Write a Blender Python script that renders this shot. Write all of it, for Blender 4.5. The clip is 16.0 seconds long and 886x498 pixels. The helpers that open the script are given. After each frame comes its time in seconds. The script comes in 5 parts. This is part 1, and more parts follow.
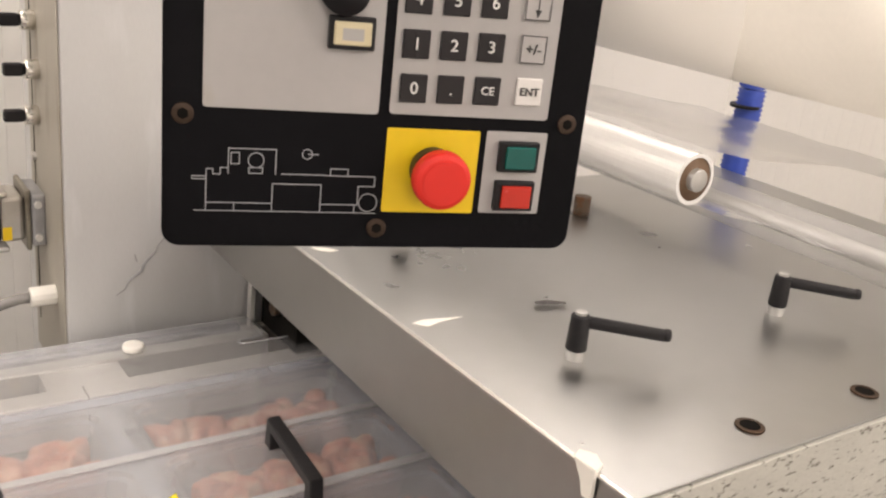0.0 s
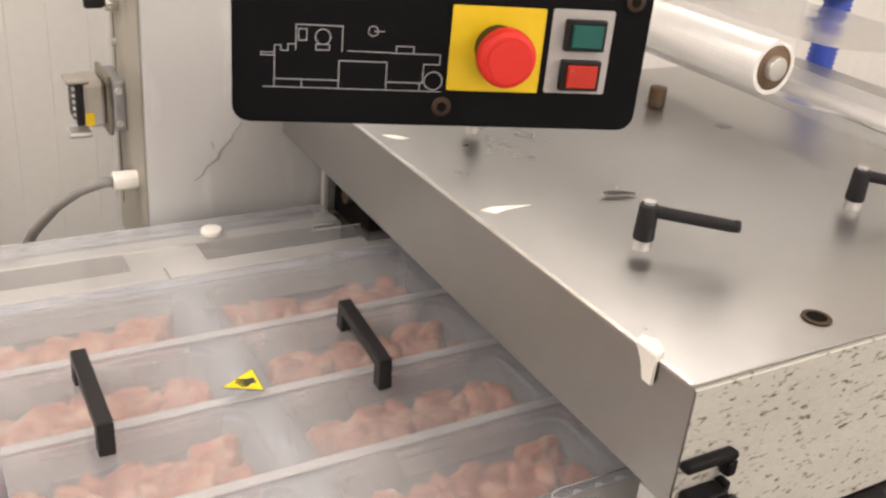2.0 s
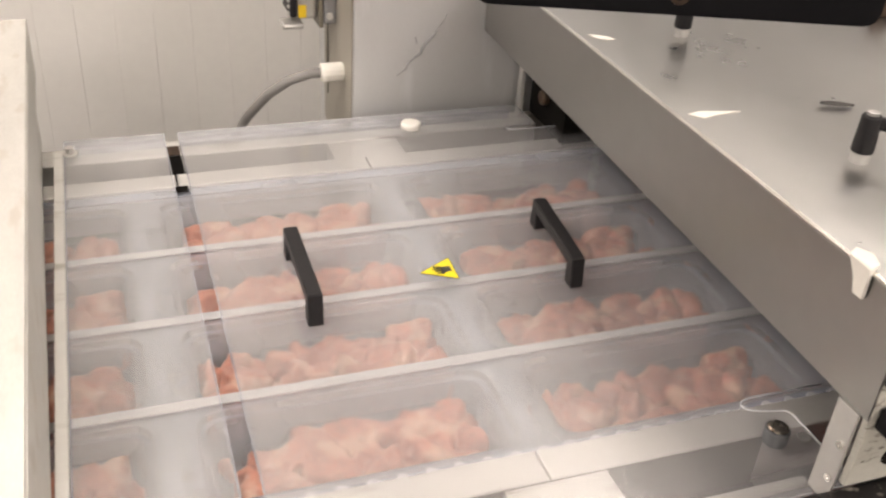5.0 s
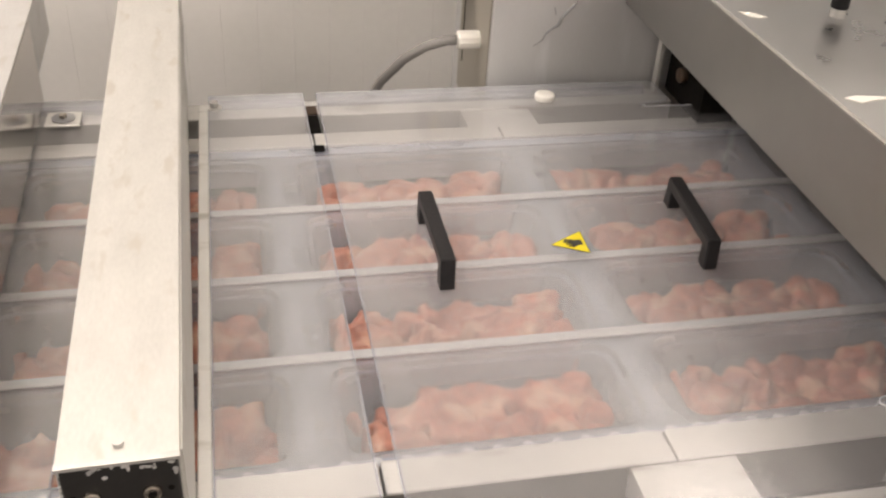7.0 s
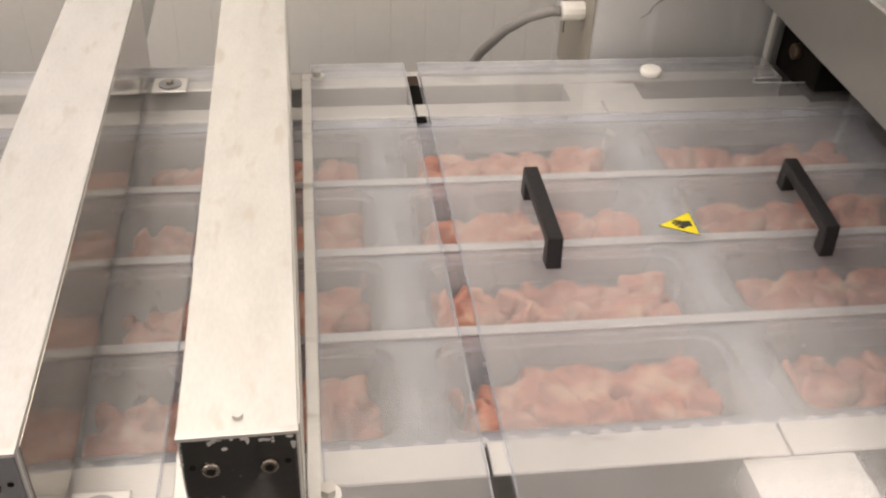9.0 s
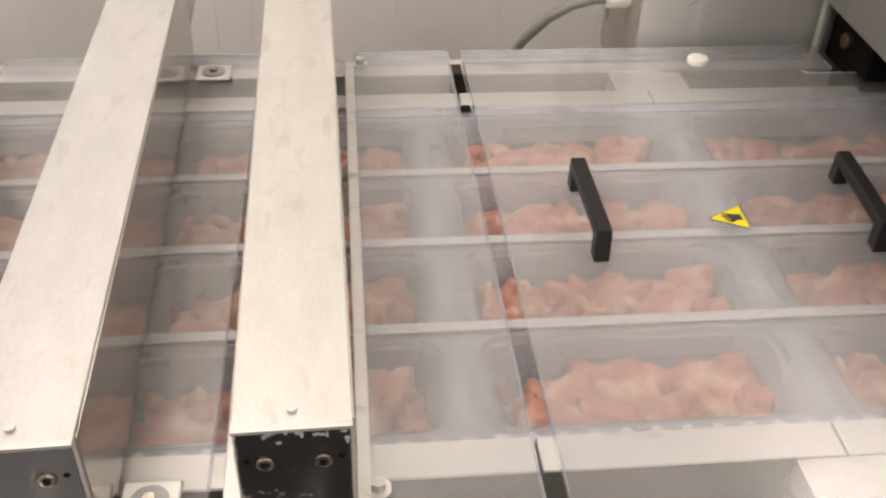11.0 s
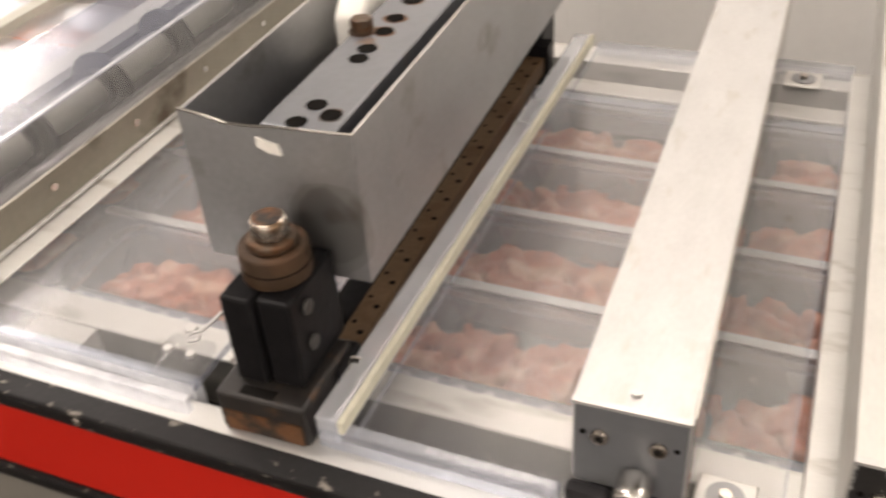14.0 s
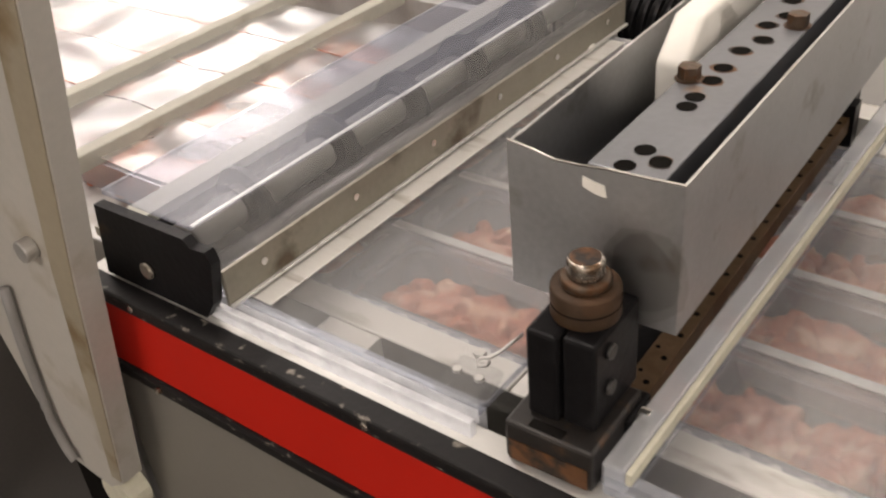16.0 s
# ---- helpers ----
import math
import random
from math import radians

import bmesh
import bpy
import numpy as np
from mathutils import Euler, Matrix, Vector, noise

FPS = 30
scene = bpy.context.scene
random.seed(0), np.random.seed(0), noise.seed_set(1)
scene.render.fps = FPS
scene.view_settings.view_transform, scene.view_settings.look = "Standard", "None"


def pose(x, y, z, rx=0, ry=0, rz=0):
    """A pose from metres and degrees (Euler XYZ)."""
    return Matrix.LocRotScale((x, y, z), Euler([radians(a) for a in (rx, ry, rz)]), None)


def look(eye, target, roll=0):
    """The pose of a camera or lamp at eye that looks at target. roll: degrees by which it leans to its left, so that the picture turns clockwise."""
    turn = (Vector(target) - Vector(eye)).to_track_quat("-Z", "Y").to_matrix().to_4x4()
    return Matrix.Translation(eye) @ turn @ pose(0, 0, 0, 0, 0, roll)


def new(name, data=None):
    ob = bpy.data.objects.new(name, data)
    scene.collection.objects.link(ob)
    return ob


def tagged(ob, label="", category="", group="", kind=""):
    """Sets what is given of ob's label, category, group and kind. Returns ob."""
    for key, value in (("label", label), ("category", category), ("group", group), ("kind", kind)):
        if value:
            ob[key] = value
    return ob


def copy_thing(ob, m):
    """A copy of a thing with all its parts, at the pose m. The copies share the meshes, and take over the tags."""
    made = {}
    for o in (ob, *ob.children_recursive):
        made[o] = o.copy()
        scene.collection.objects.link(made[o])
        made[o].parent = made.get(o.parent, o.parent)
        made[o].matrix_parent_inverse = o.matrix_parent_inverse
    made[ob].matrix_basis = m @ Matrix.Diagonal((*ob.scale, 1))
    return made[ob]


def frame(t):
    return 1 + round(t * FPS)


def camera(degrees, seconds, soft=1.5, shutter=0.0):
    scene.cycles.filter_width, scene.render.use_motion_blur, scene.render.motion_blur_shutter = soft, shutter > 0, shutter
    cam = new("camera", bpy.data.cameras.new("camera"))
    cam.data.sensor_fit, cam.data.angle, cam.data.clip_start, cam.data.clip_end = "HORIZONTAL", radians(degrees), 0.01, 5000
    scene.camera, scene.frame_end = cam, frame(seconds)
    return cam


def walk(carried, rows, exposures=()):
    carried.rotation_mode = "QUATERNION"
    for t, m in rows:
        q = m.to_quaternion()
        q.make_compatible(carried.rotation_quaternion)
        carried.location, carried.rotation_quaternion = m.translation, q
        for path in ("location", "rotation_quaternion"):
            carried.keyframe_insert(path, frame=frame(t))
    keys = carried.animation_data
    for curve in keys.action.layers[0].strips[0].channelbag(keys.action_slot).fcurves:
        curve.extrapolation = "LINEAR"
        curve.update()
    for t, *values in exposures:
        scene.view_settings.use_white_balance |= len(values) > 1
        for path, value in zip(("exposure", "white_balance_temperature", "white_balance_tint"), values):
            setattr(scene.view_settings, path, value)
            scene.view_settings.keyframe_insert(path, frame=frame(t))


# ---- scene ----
cam = camera(49.2, 16.0, 2.2, 0.5)
PATH = [
    (0, (-0.261, -0.826, 1.638), (0.841, 0.703, 0.971), 6.2),
    (0.5, (-0.259, -0.832, 1.639), (0.848, 0.691, 0.966), 6.0),
    (1, (-0.26, -0.836, 1.639), (0.814, 0.691, 0.919), 5.7),
    (1.5, (-0.26, -0.837, 1.634), (0.747, 0.687, 0.818), 5.9),
    (2, (-0.261, -0.839, 1.632), (0.684, 0.691, 0.756), 5.6),
    (2.5, (-0.265, -0.84, 1.632), (0.625, 0.701, 0.72), 5.4),
    (3, (-0.268, -0.847, 1.629), (0.574, 0.694, 0.673), 5.3),
    (3.5, (-0.273, -0.852, 1.624), (0.51, 0.691, 0.622), 5.3),
    (4, (-0.281, -0.851, 1.624), (0.447, 0.698, 0.589), 4.9),
    (4.5, (-0.288, -0.849, 1.623), (0.382, 0.718, 0.576), 4.5),
    (5, (-0.298, -0.847, 1.624), (0.306, 0.737, 0.564), 4.1),
    (7.3, (-0.333, -0.843, 1.62), (0.037, 0.767, 0.493), 3.4),
    (7.5, (-0.335, -0.842, 1.62), (0.019, 0.768, 0.488), 3.0),
    (8, (-0.349, -0.839, 1.618), (-0.026, 0.77, 0.474), 2.9),
    (8.5, (-0.357, -0.831, 1.618), (-0.084, 0.773, 0.455), 2.8),
    (11, (-0.378, -0.811, 1.618), (-0.193, 0.773, 0.411), 2.1),
    (11.5, (-0.392, -0.813, 1.615), (-0.284, 0.777, 0.407), 1.1),
    (12, (-0.412, -0.816, 1.617), (-0.432, 0.764, 0.391), -0.4),
    (12.5, (-0.446, -0.814, 1.623), (-0.639, 0.743, 0.383), -1.4),
    (13, (-0.473, -0.812, 1.621), (-0.822, 0.73, 0.396), -2.3),
    (13.5, (-0.497, -0.821, 1.624), (-0.99, 0.697, 0.418), -3.3),
    (14, (-0.514, -0.832, 1.622), (-1.196, 0.62, 0.427), -4.6),
    (14.5, (-0.548, -0.834, 1.632), (-1.364, 0.512, 0.398), -5.4),
    (15, (-0.555, -0.844, 1.632), (-1.492, 0.459, 0.439), -5.5),
    (15.5, (-0.558, -0.859, 1.637), (-1.612, 0.398, 0.493), -5.7),
    (16, (-0.586, -0.862, 1.634), (-1.652, 0.41, 0.517), -5.7),
]
walk(cam, [(t, look(eye, target, roll)) for t, eye, target, roll in PATH], [(0, 0.02), (1.5, 0.08), (3.5, 0.16), (5.2, 0.06), (7.5, -0.18), (8.5, -0.2), (11.0, -0.24), (11.6, -0.4), (12.0, -0.46), (12.5, -0.42), (13.0, -0.34), (13.5, -0.2), (14.0, -0.06), (14.5, -0.02), (15.0, -0.2), (15.5, -0.38), (16.0, -0.42)])

# ---- world and light ----
world = bpy.data.worlds.new("world")
scene.world = world
world.use_nodes = True
world.node_tree.nodes["Background"].inputs[0].default_value = (0.55, 0.6, 0.7, 1)
world.node_tree.nodes["Background"].inputs[1].default_value = 0.02


def ceiling_lamp(x, y, z, power, rz=0, sx=1.2, sy=0.3):
    data = bpy.data.lights.new("tube_light", "AREA")
    data.shape, data.size, data.size_y = "RECTANGLE", sx, sy
    data.energy, data.color = power, (1.0, 0.89, 0.825)
    ob = new("tube_light", data)
    ob.matrix_world = pose(x, y, z, 0, 0, rz)
    return ob


CEIL = 2.75
LAMPS = [(-1.75, -0.15, 20, 0), (1.2, -0.9, 17, 0), (1.4, -2.4, 40, 0), (-1.1, -2.4, 40, 0), (-0.8, 0.70, 14, 0), (1.40, 0.80, 10, 0), (-3.2, 0.6, 20, 90), (-4.5, 2.0, 32, 0), (-4.9, 2.6, 32, 0), (-5.1, 1.8, 22, 0)]
for lx, ly, lp, lr in LAMPS:
    ceiling_lamp(lx, ly, CEIL - 0.075, lp, lr)


# ---- materials ----
def material(name, base, rough=0.5, metal=0.0, var=0.12, scale=8.0, fine=90.0, bump=0.15, stretch=(1, 1, 1), stain=None, stain_amount=0.5,
             stain_scale=5.0, coat=0.0, sss=0.0, pieces=0.0, islands=0.0, polish=0.0, streak=(1, 1, 1)):
    m = bpy.data.materials.new(name)
    m.use_nodes = True
    nt = m.node_tree
    b = nt.nodes["Principled BSDF"]
    tc = nt.nodes.new("ShaderNodeTexCoord")
    mp = nt.nodes.new("ShaderNodeMapping")
    mp.inputs["Scale"].default_value = stretch
    nt.links.new(tc.outputs["Object"], mp.inputs["Vector"])

    def noise_node(s, detail=5.0):
        n = nt.nodes.new("ShaderNodeTexNoise")
        n.inputs["Scale"].default_value, n.inputs["Detail"].default_value = s, detail
        nt.links.new(mp.outputs[0], n.inputs["Vector"])
        return n
    big, small = noise_node(scale), noise_node(fine)
    mix = nt.nodes.new("ShaderNodeMix")
    mix.data_type = "FLOAT"
    mix.inputs[0].default_value = 0.4
    nt.links.new(big.outputs[0], mix.inputs[2])
    nt.links.new(small.outputs[0], mix.inputs[3])
    ramp = nt.nodes.new("ShaderNodeValToRGB")
    ramp.color_ramp.elements[0].position, ramp.color_ramp.elements[1].position = 0.3, 0.7
    ramp.color_ramp.elements[0].color = (*[c * (1 - var) for c in base], 1)
    ramp.color_ramp.elements[1].color = (*[min(1, c * (1 + var)) for c in base], 1)
    nt.links.new(mix.outputs[0], ramp.inputs[0])
    colour = ramp.outputs[0]
    if stain:
        sn = noise_node(stain_scale, 8.0)
        sr = nt.nodes.new("ShaderNodeValToRGB")
        sr.color_ramp.elements[0].position, sr.color_ramp.elements[1].position = 1 - stain_amount, min(1, 1.12 - stain_amount)
        nt.links.new(sn.outputs[0], sr.inputs[0])
        sm = nt.nodes.new("ShaderNodeMix")
        sm.data_type = "RGBA"
        nt.links.new(sr.outputs[0], sm.inputs[0])
        nt.links.new(colour, sm.inputs[6])
        sm.inputs[7].default_value = (*stain, 1)
        colour = sm.outputs[2]
    if pieces:
        oi = nt.nodes.new("ShaderNodeObjectInfo")
        hs = nt.nodes.new("ShaderNodeHueSaturation")
        mr = nt.nodes.new("ShaderNodeMapRange")
        mr.inputs[3].default_value, mr.inputs[4].default_value = 1 - pieces, 1 + pieces
        nt.links.new(oi.outputs["Random"], mr.inputs[0])
        nt.links.new(mr.outputs[0], hs.inputs["Value"])
        nt.links.new(colour, hs.inputs["Color"])
        colour = hs.outputs[0]
    if islands:
        ge = nt.nodes.new("ShaderNodeNewGeometry")
        hs = nt.nodes.new("ShaderNodeHueSaturation")
        for socket, lo, hi in (("Value", 1 - islands, 1 + islands), ("Hue", 0.488, 0.515), ("Saturation", 0.8, 1.12)):
            mr = nt.nodes.new("ShaderNodeMapRange")
            mr.inputs[3].default_value, mr.inputs[4].default_value = lo, hi
            nt.links.new(ge.outputs["Random Per Island"], mr.inputs[0])
            nt.links.new(mr.outputs[0], hs.inputs[socket])
        nt.links.new(colour, hs.inputs["Color"])
        colour = hs.outputs[0]
    nt.links.new(colour, b.inputs["Base Color"])
    rr = nt.nodes.new("ShaderNodeMapRange")
    rr.inputs[3].default_value, rr.inputs[4].default_value = max(0.03, rough - 0.1), min(1, rough + 0.12)
    nt.links.new(mix.outputs[0], rr.inputs[0])
    rough_out = rr.outputs[0]
    if polish:
        ms = nt.nodes.new("ShaderNodeMapping")
        ms.inputs["Scale"].default_value = streak
        nt.links.new(tc.outputs["Object"], ms.inputs["Vector"])
        pn = nt.nodes.new("ShaderNodeTexNoise")
        pn.inputs["Scale"].default_value, pn.inputs["Detail"].default_value, pn.inputs["Distortion"].default_value = 6.0, 4.0, 0.3
        nt.links.new(ms.outputs[0], pn.inputs["Vector"])
        pr = nt.nodes.new("ShaderNodeMapRange")
        pr.inputs[1].default_value, pr.inputs[2].default_value = 0.3, 0.7
        pr.inputs[3].default_value, pr.inputs[4].default_value = -polish, polish
        nt.links.new(pn.outputs[0], pr.inputs[0])
        ad = nt.nodes.new("ShaderNodeMath")
        ad.operation = "ADD"
        nt.links.new(rr.outputs[0], ad.inputs[0])
        nt.links.new(pr.outputs[0], ad.inputs[1])
        rough_out = ad.outputs[0]
    nt.links.new(rough_out, b.inputs["Roughness"])
    b.inputs["Metallic"].default_value = metal
    b.inputs["Coat Weight"].default_value = coat
    b.inputs["Subsurface Weight"].default_value = sss
    b.inputs["Subsurface Radius"].default_value = (0.01, 0.004, 0.003)
    bp = nt.nodes.new("ShaderNodeBump")
    bp.inputs["Strength"].default_value, bp.inputs["Distance"].default_value = bump, 0.002
    nt.links.new(small.outputs[0], bp.inputs["Height"])
    nt.links.new(bp.outputs[0], b.inputs["Normal"])
    return m


def clear(name, haze, tint=(1, 1, 1), rough=0.08, gloss=1.0, bump=0.05, bump_scale=30.0, cloud=6.0, haze_colour=(0.8, 0.8, 0.8), bump_distance=0.002, through_light=0.0):
    """Clear plastic: lets light straight through, with scratches and grease that scatter some of it, and a glossy surface."""
    m = bpy.data.materials.new(name)
    m.use_nodes = True
    nt = m.node_tree
    nt.nodes.remove(nt.nodes["Principled BSDF"])
    out = nt.nodes["Material Output"]
    tr = nt.nodes.new("ShaderNodeBsdfTransparent")
    tr.inputs[0].default_value = (*tint, 1)
    df = nt.nodes.new("ShaderNodeBsdfDiffuse")
    df.inputs[0].default_value = (*haze_colour, 1)
    gl = nt.nodes.new("ShaderNodeBsdfGlossy")
    gl.inputs["Roughness"].default_value = rough
    tc = nt.nodes.new("ShaderNodeTexCoord")
    n = nt.nodes.new("ShaderNodeTexNoise")
    n.inputs["Scale"].default_value, n.inputs["Detail"].default_value = cloud, 8.0
    nt.links.new(tc.outputs["Object"], n.inputs["Vector"])
    mr = nt.nodes.new("ShaderNodeMapRange")
    mr.inputs[1].default_value, mr.inputs[2].default_value = 0.3, 0.7
    mr.inputs[3].default_value, mr.inputs[4].default_value = haze * 0.75, haze * 1.25
    nt.links.new(n.outputs[0], mr.inputs[0])
    a = nt.nodes.new("ShaderNodeMixShader")
    nt.links.new(mr.outputs[0], a.inputs[0])
    nt.links.new(tr.outputs[0], a.inputs[1])
    scatter = df.outputs[0]
    if through_light:
        tl = nt.nodes.new("ShaderNodeBsdfTranslucent")
        tl.inputs[0].default_value = (*haze_colour, 1)
        ms = nt.nodes.new("ShaderNodeMixShader")
        ms.inputs[0].default_value = through_light
        nt.links.new(df.outputs[0], ms.inputs[1])
        nt.links.new(tl.outputs[0], ms.inputs[2])
        scatter = ms.outputs[0]
    nt.links.new(scatter, a.inputs[2])
    fr = nt.nodes.new("ShaderNodeLayerWeight")
    fr.inputs["Blend"].default_value = 0.5
    pw = nt.nodes.new("ShaderNodeMath")
    pw.operation = "POWER"
    pw.inputs[1].default_value = 4.0
    nt.links.new(fr.outputs["Facing"], pw.inputs[0])
    mu = nt.nodes.new("ShaderNodeMath")
    mu.operation, mu.use_clamp = "MULTIPLY_ADD", True
    mu.inputs[1].default_value, mu.inputs[2].default_value = 0.7 * gloss, 0.035 * gloss
    nt.links.new(pw.outputs[0], mu.inputs[0])
    g = nt.nodes.new("ShaderNodeMixShader")
    nt.links.new(mu.outputs[0], g.inputs[0])
    nt.links.new(a.outputs[0], g.inputs[1])
    nt.links.new(gl.outputs[0], g.inputs[2])
    bn = nt.nodes.new("ShaderNodeTexNoise")
    bn.inputs["Scale"].default_value, bn.inputs["Detail"].default_value = bump_scale, 3.0
    nt.links.new(tc.outputs["Object"], bn.inputs["Vector"])
    bp = nt.nodes.new("ShaderNodeBump")
    bp.inputs["Strength"].default_value, bp.inputs["Distance"].default_value = bump, bump_distance
    nt.links.new(bn.outputs[0], bp.inputs["Height"])
    nt.links.new(bp.outputs[0], gl.inputs["Normal"])
    nt.links.new(bp.outputs[0], fr.inputs["Normal"])
    nt.links.new(g.outputs[0], out.inputs[0])
    return m


def glowing(name, colour, strength):
    m = bpy.data.materials.new(name)
    m.use_nodes = True
    b = m.node_tree.nodes["Principled BSDF"]
    b.inputs["Base Color"].default_value = (0.8, 0.8, 0.8, 1)
    b.inputs["Emission Color"].default_value = (*colour, 1)
    b.inputs["Emission Strength"].default_value = strength
    return m


STEEL = material("brushed_steel", (0.42, 0.42, 0.41), 0.31, 1.0, 0.045, 5, 40, 0.0, (1, 1, 1), None, polish=0.04, streak=(0.8, 1.2, 1))
# Darker copy of STEEL: the skirt's shade and dim reflections are in its colour.
STEEL_SKIRT = material("shaded_skirt_steel", (0.335, 0.33, 0.315), 0.33, 1.0, 0.05, 5, 40, 0.0, (1, 1, 1), None, polish=0.03, streak=(0.8, 1.2, 1))
STEEL_MATT = material("dull_steel", (0.55, 0.54, 0.52), 0.45, 0.75, 0.06, 6, 160, 0.08, (1, 1, 1), (0.45, 0.425, 0.38), 0.43, 7)
STEEL_RAIL = material("rail_steel", (0.64, 0.63, 0.60), 0.42, 0.5, 0.06, 7, 120, 0.08, (1, 4, 4), (0.42, 0.40, 0.36), 0.41, 10)
LANE_BAR = material("lane_bar_steel", (0.50, 0.50, 0.50), 0.4, 0.2, 0.08, 12, 120, 0.08)
DARK_STEEL = material("dark_shaft_steel", (0.12, 0.115, 0.11), 0.4, 0.8, 0.15, 12, 120, 0.08)
BEAM = material("beam_paint", (0.52, 0.515, 0.50), 0.42, 0.35, 0.11, 16, 140, 0.06, (2.5, 0.8, 1), (0.46, 0.445, 0.41), 0.42, 26, polish=0.06, streak=(3, 1, 1))
BEAM_WARM = material("warm_beam_paint", (0.55, 0.54, 0.505), 0.42, 0.3, 0.11, 16, 140, 0.06, (2.5, 0.8, 1), (0.49, 0.465, 0.415), 0.43, 22, polish=0.06, streak=(3, 1, 1))
MIRROR_STEEL = material("polished_steel", (0.50, 0.47, 0.44), 0.13, 1.0, 0.03, 5, 60, 0.0, (1, 1, 1), None)
BAR_PAINT = material("matt_bar_paint", (0.44, 0.43, 0.37), 0.6, 0.0, 0.08, 8, 120, 0.08, (1, 1, 1), (0.36, 0.34, 0.28), 0.42, 14)
GLOSSY_BLACK = material("glossy_black_plastic", (0.012, 0.011, 0.011), 0.2, 0.0, 0.15, 20, 200, 0.05)
END_GREY = material("end_cap_grey", (0.15, 0.155, 0.162), 0.4, 0.3, 0.1, 10, 120, 0.1)
CHIPPED_BLACK = material("chipped_black_paint", (0.016, 0.015, 0.014), 0.42, 0.0, 0.2, 10, 120, 0.2, (1, 1, 1), (0.48, 0.46, 0.42), 0.33, 75)
BLACK = material("black_plastic", (0.018, 0.017, 0.018), 0.42, 0.0, 0.2, 20, 200, 0.15)
BLACK_STEEL = material("oiled_black_steel", (0.010, 0.0095, 0.010), 0.32, 0.0, 0.3, 15, 120, 0.15, (1, 1, 1), (0.07, 0.038, 0.02), 0.33, 18)
BLACK_EDGE = material("black_edge_strip", (0.012, 0.011, 0.011), 0.45, 0.0, 0.3, 12, 160, 0.15, (1, 1, 3), (0.30, 0.27, 0.23), 0.385, 60)
RED = material("red_paint", (0.46, 0.014, 0.006), 0.55, 0.0, 0.05, 4, 150, 0.05)
GREY_PAINT = material("grey_side_panel", (0.22, 0.205, 0.18), 0.5, 0.2, 0.08, 4, 120, 0.08, (1, 1, 1), (0.2, 0.18, 0.15), 0.42, 6)
SPECKLED = material("worn_white_paint", (0.49, 0.48, 0.43), 0.5, 0.1, 0.10, 8, 120, 0.25, (1.1, 1, 2.4), (0.10, 0.08, 0.06), 0.42, 85)
WALL = material("wall_panel", (0.92, 0.90, 0.86), 0.45, 0.0, 0.03, 2, 60, 0.06)
CEILING = material("ceiling_paint", (0.75, 0.74, 0.7), 0.7, 0.0, 0.04, 2, 60, 0.06)
FLOOR = material("resin_floor", (0.05, 0.043, 0.038), 0.4, 0.0, 0.2, 3, 80, 0.2, (1, 1, 1), (0.05, 0.045, 0.04), 0.5, 3)
BED = material("machine_bed", (0.34, 0.34, 0.345), 0.45, 0.5, 0.15, 8, 80, 0.1)
RUST = material("rusty_steel", (0.06, 0.038, 0.024), 0.55, 0.3, 0.25, 20, 150, 0.4, (1, 1, 1), (0.08, 0.045, 0.025), 0.5, 30)
# Near-black: the shade deep in the chain channels is painted into it.
CHANNEL_FLOOR = material("shaded_channel_floor", (0.035, 0.034, 0.032), 0.45, 0.0, 0.25, 8, 80, 0.1, (1, 1, 1), (0.08, 0.076, 0.07), 0.45, 12)
COLUMN = material("column_steel", (0.575, 0.575, 0.57), 0.42, 0.4, 0.05, 5, 160, 0.06, (3, 3, 0.6), (0.64, 0.64, 0.64), 0.42, 9)
# Dark steel with the chain guard side's shade put into its colour.
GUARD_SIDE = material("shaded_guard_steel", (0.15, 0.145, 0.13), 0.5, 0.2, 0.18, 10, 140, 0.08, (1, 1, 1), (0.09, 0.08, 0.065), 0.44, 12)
# Darker than COLUMN: the shade of its left side is in the colour.
COLUMN_SIDE = material("shaded_column_side", (0.36, 0.335, 0.285), 0.45, 0.3, 0.10, 6, 120, 0.06, (3, 3, 0.6), (0.26, 0.23, 0.18), 0.42, 8)
FOOT = material("worn_black_steel", (0.022, 0.019, 0.017), 0.45, 0.1, 0.3, 20, 140, 0.2, (1, 1, 1), (0.11, 0.06, 0.03), 0.44, 32)
STRIP_BROWN = material("stained_strip_steel", (0.26, 0.24, 0.195), 0.42, 0.6, 0.15, 10, 140, 0.08, (1, 1, 1), (0.10, 0.075, 0.05), 0.45, 14)
POST = material("stained_white_post", (0.43, 0.41, 0.37), 0.5, 0.0, 0.08, 5, 120, 0.1, (1, 1, 1), (0.24, 0.18, 0.10), 0.40, 5)
POST_EDGE = material("yellowed_post_edge", (0.30, 0.26, 0.19), 0.5, 0.0, 0.12, 6, 120, 0.1, (1, 1, 1), (0.17, 0.12, 0.06), 0.44, 9)
DIRTY_STEEL = material("dirty_bright_steel", (0.42, 0.38, 0.33), 0.25, 0.9, 0.2, 40, 150, 0.2, (1, 1, 1), (0.16, 0.10, 0.06), 0.46, 50)
RAIL_RUST = material("rusty_rail", (0.15, 0.095, 0.052), 0.55, 0.4, 0.25, 20, 150, 0.3, (1, 1, 1), (0.12, 0.07, 0.035), 0.5, 24)
RUST_ORANGE = material("orange_rust", (0.13, 0.058, 0.022), 0.6, 0.1, 0.3, 30, 150, 0.4, (1, 1, 1), (0.025, 0.018, 0.014), 0.56, 40)
RUST_NUT = material("rusty_nut", (0.11, 0.08, 0.058), 0.4, 0.6, 0.25, 30, 150, 0.4, (1, 1, 1), (0.12, 0.06, 0.03), 0.5, 60)
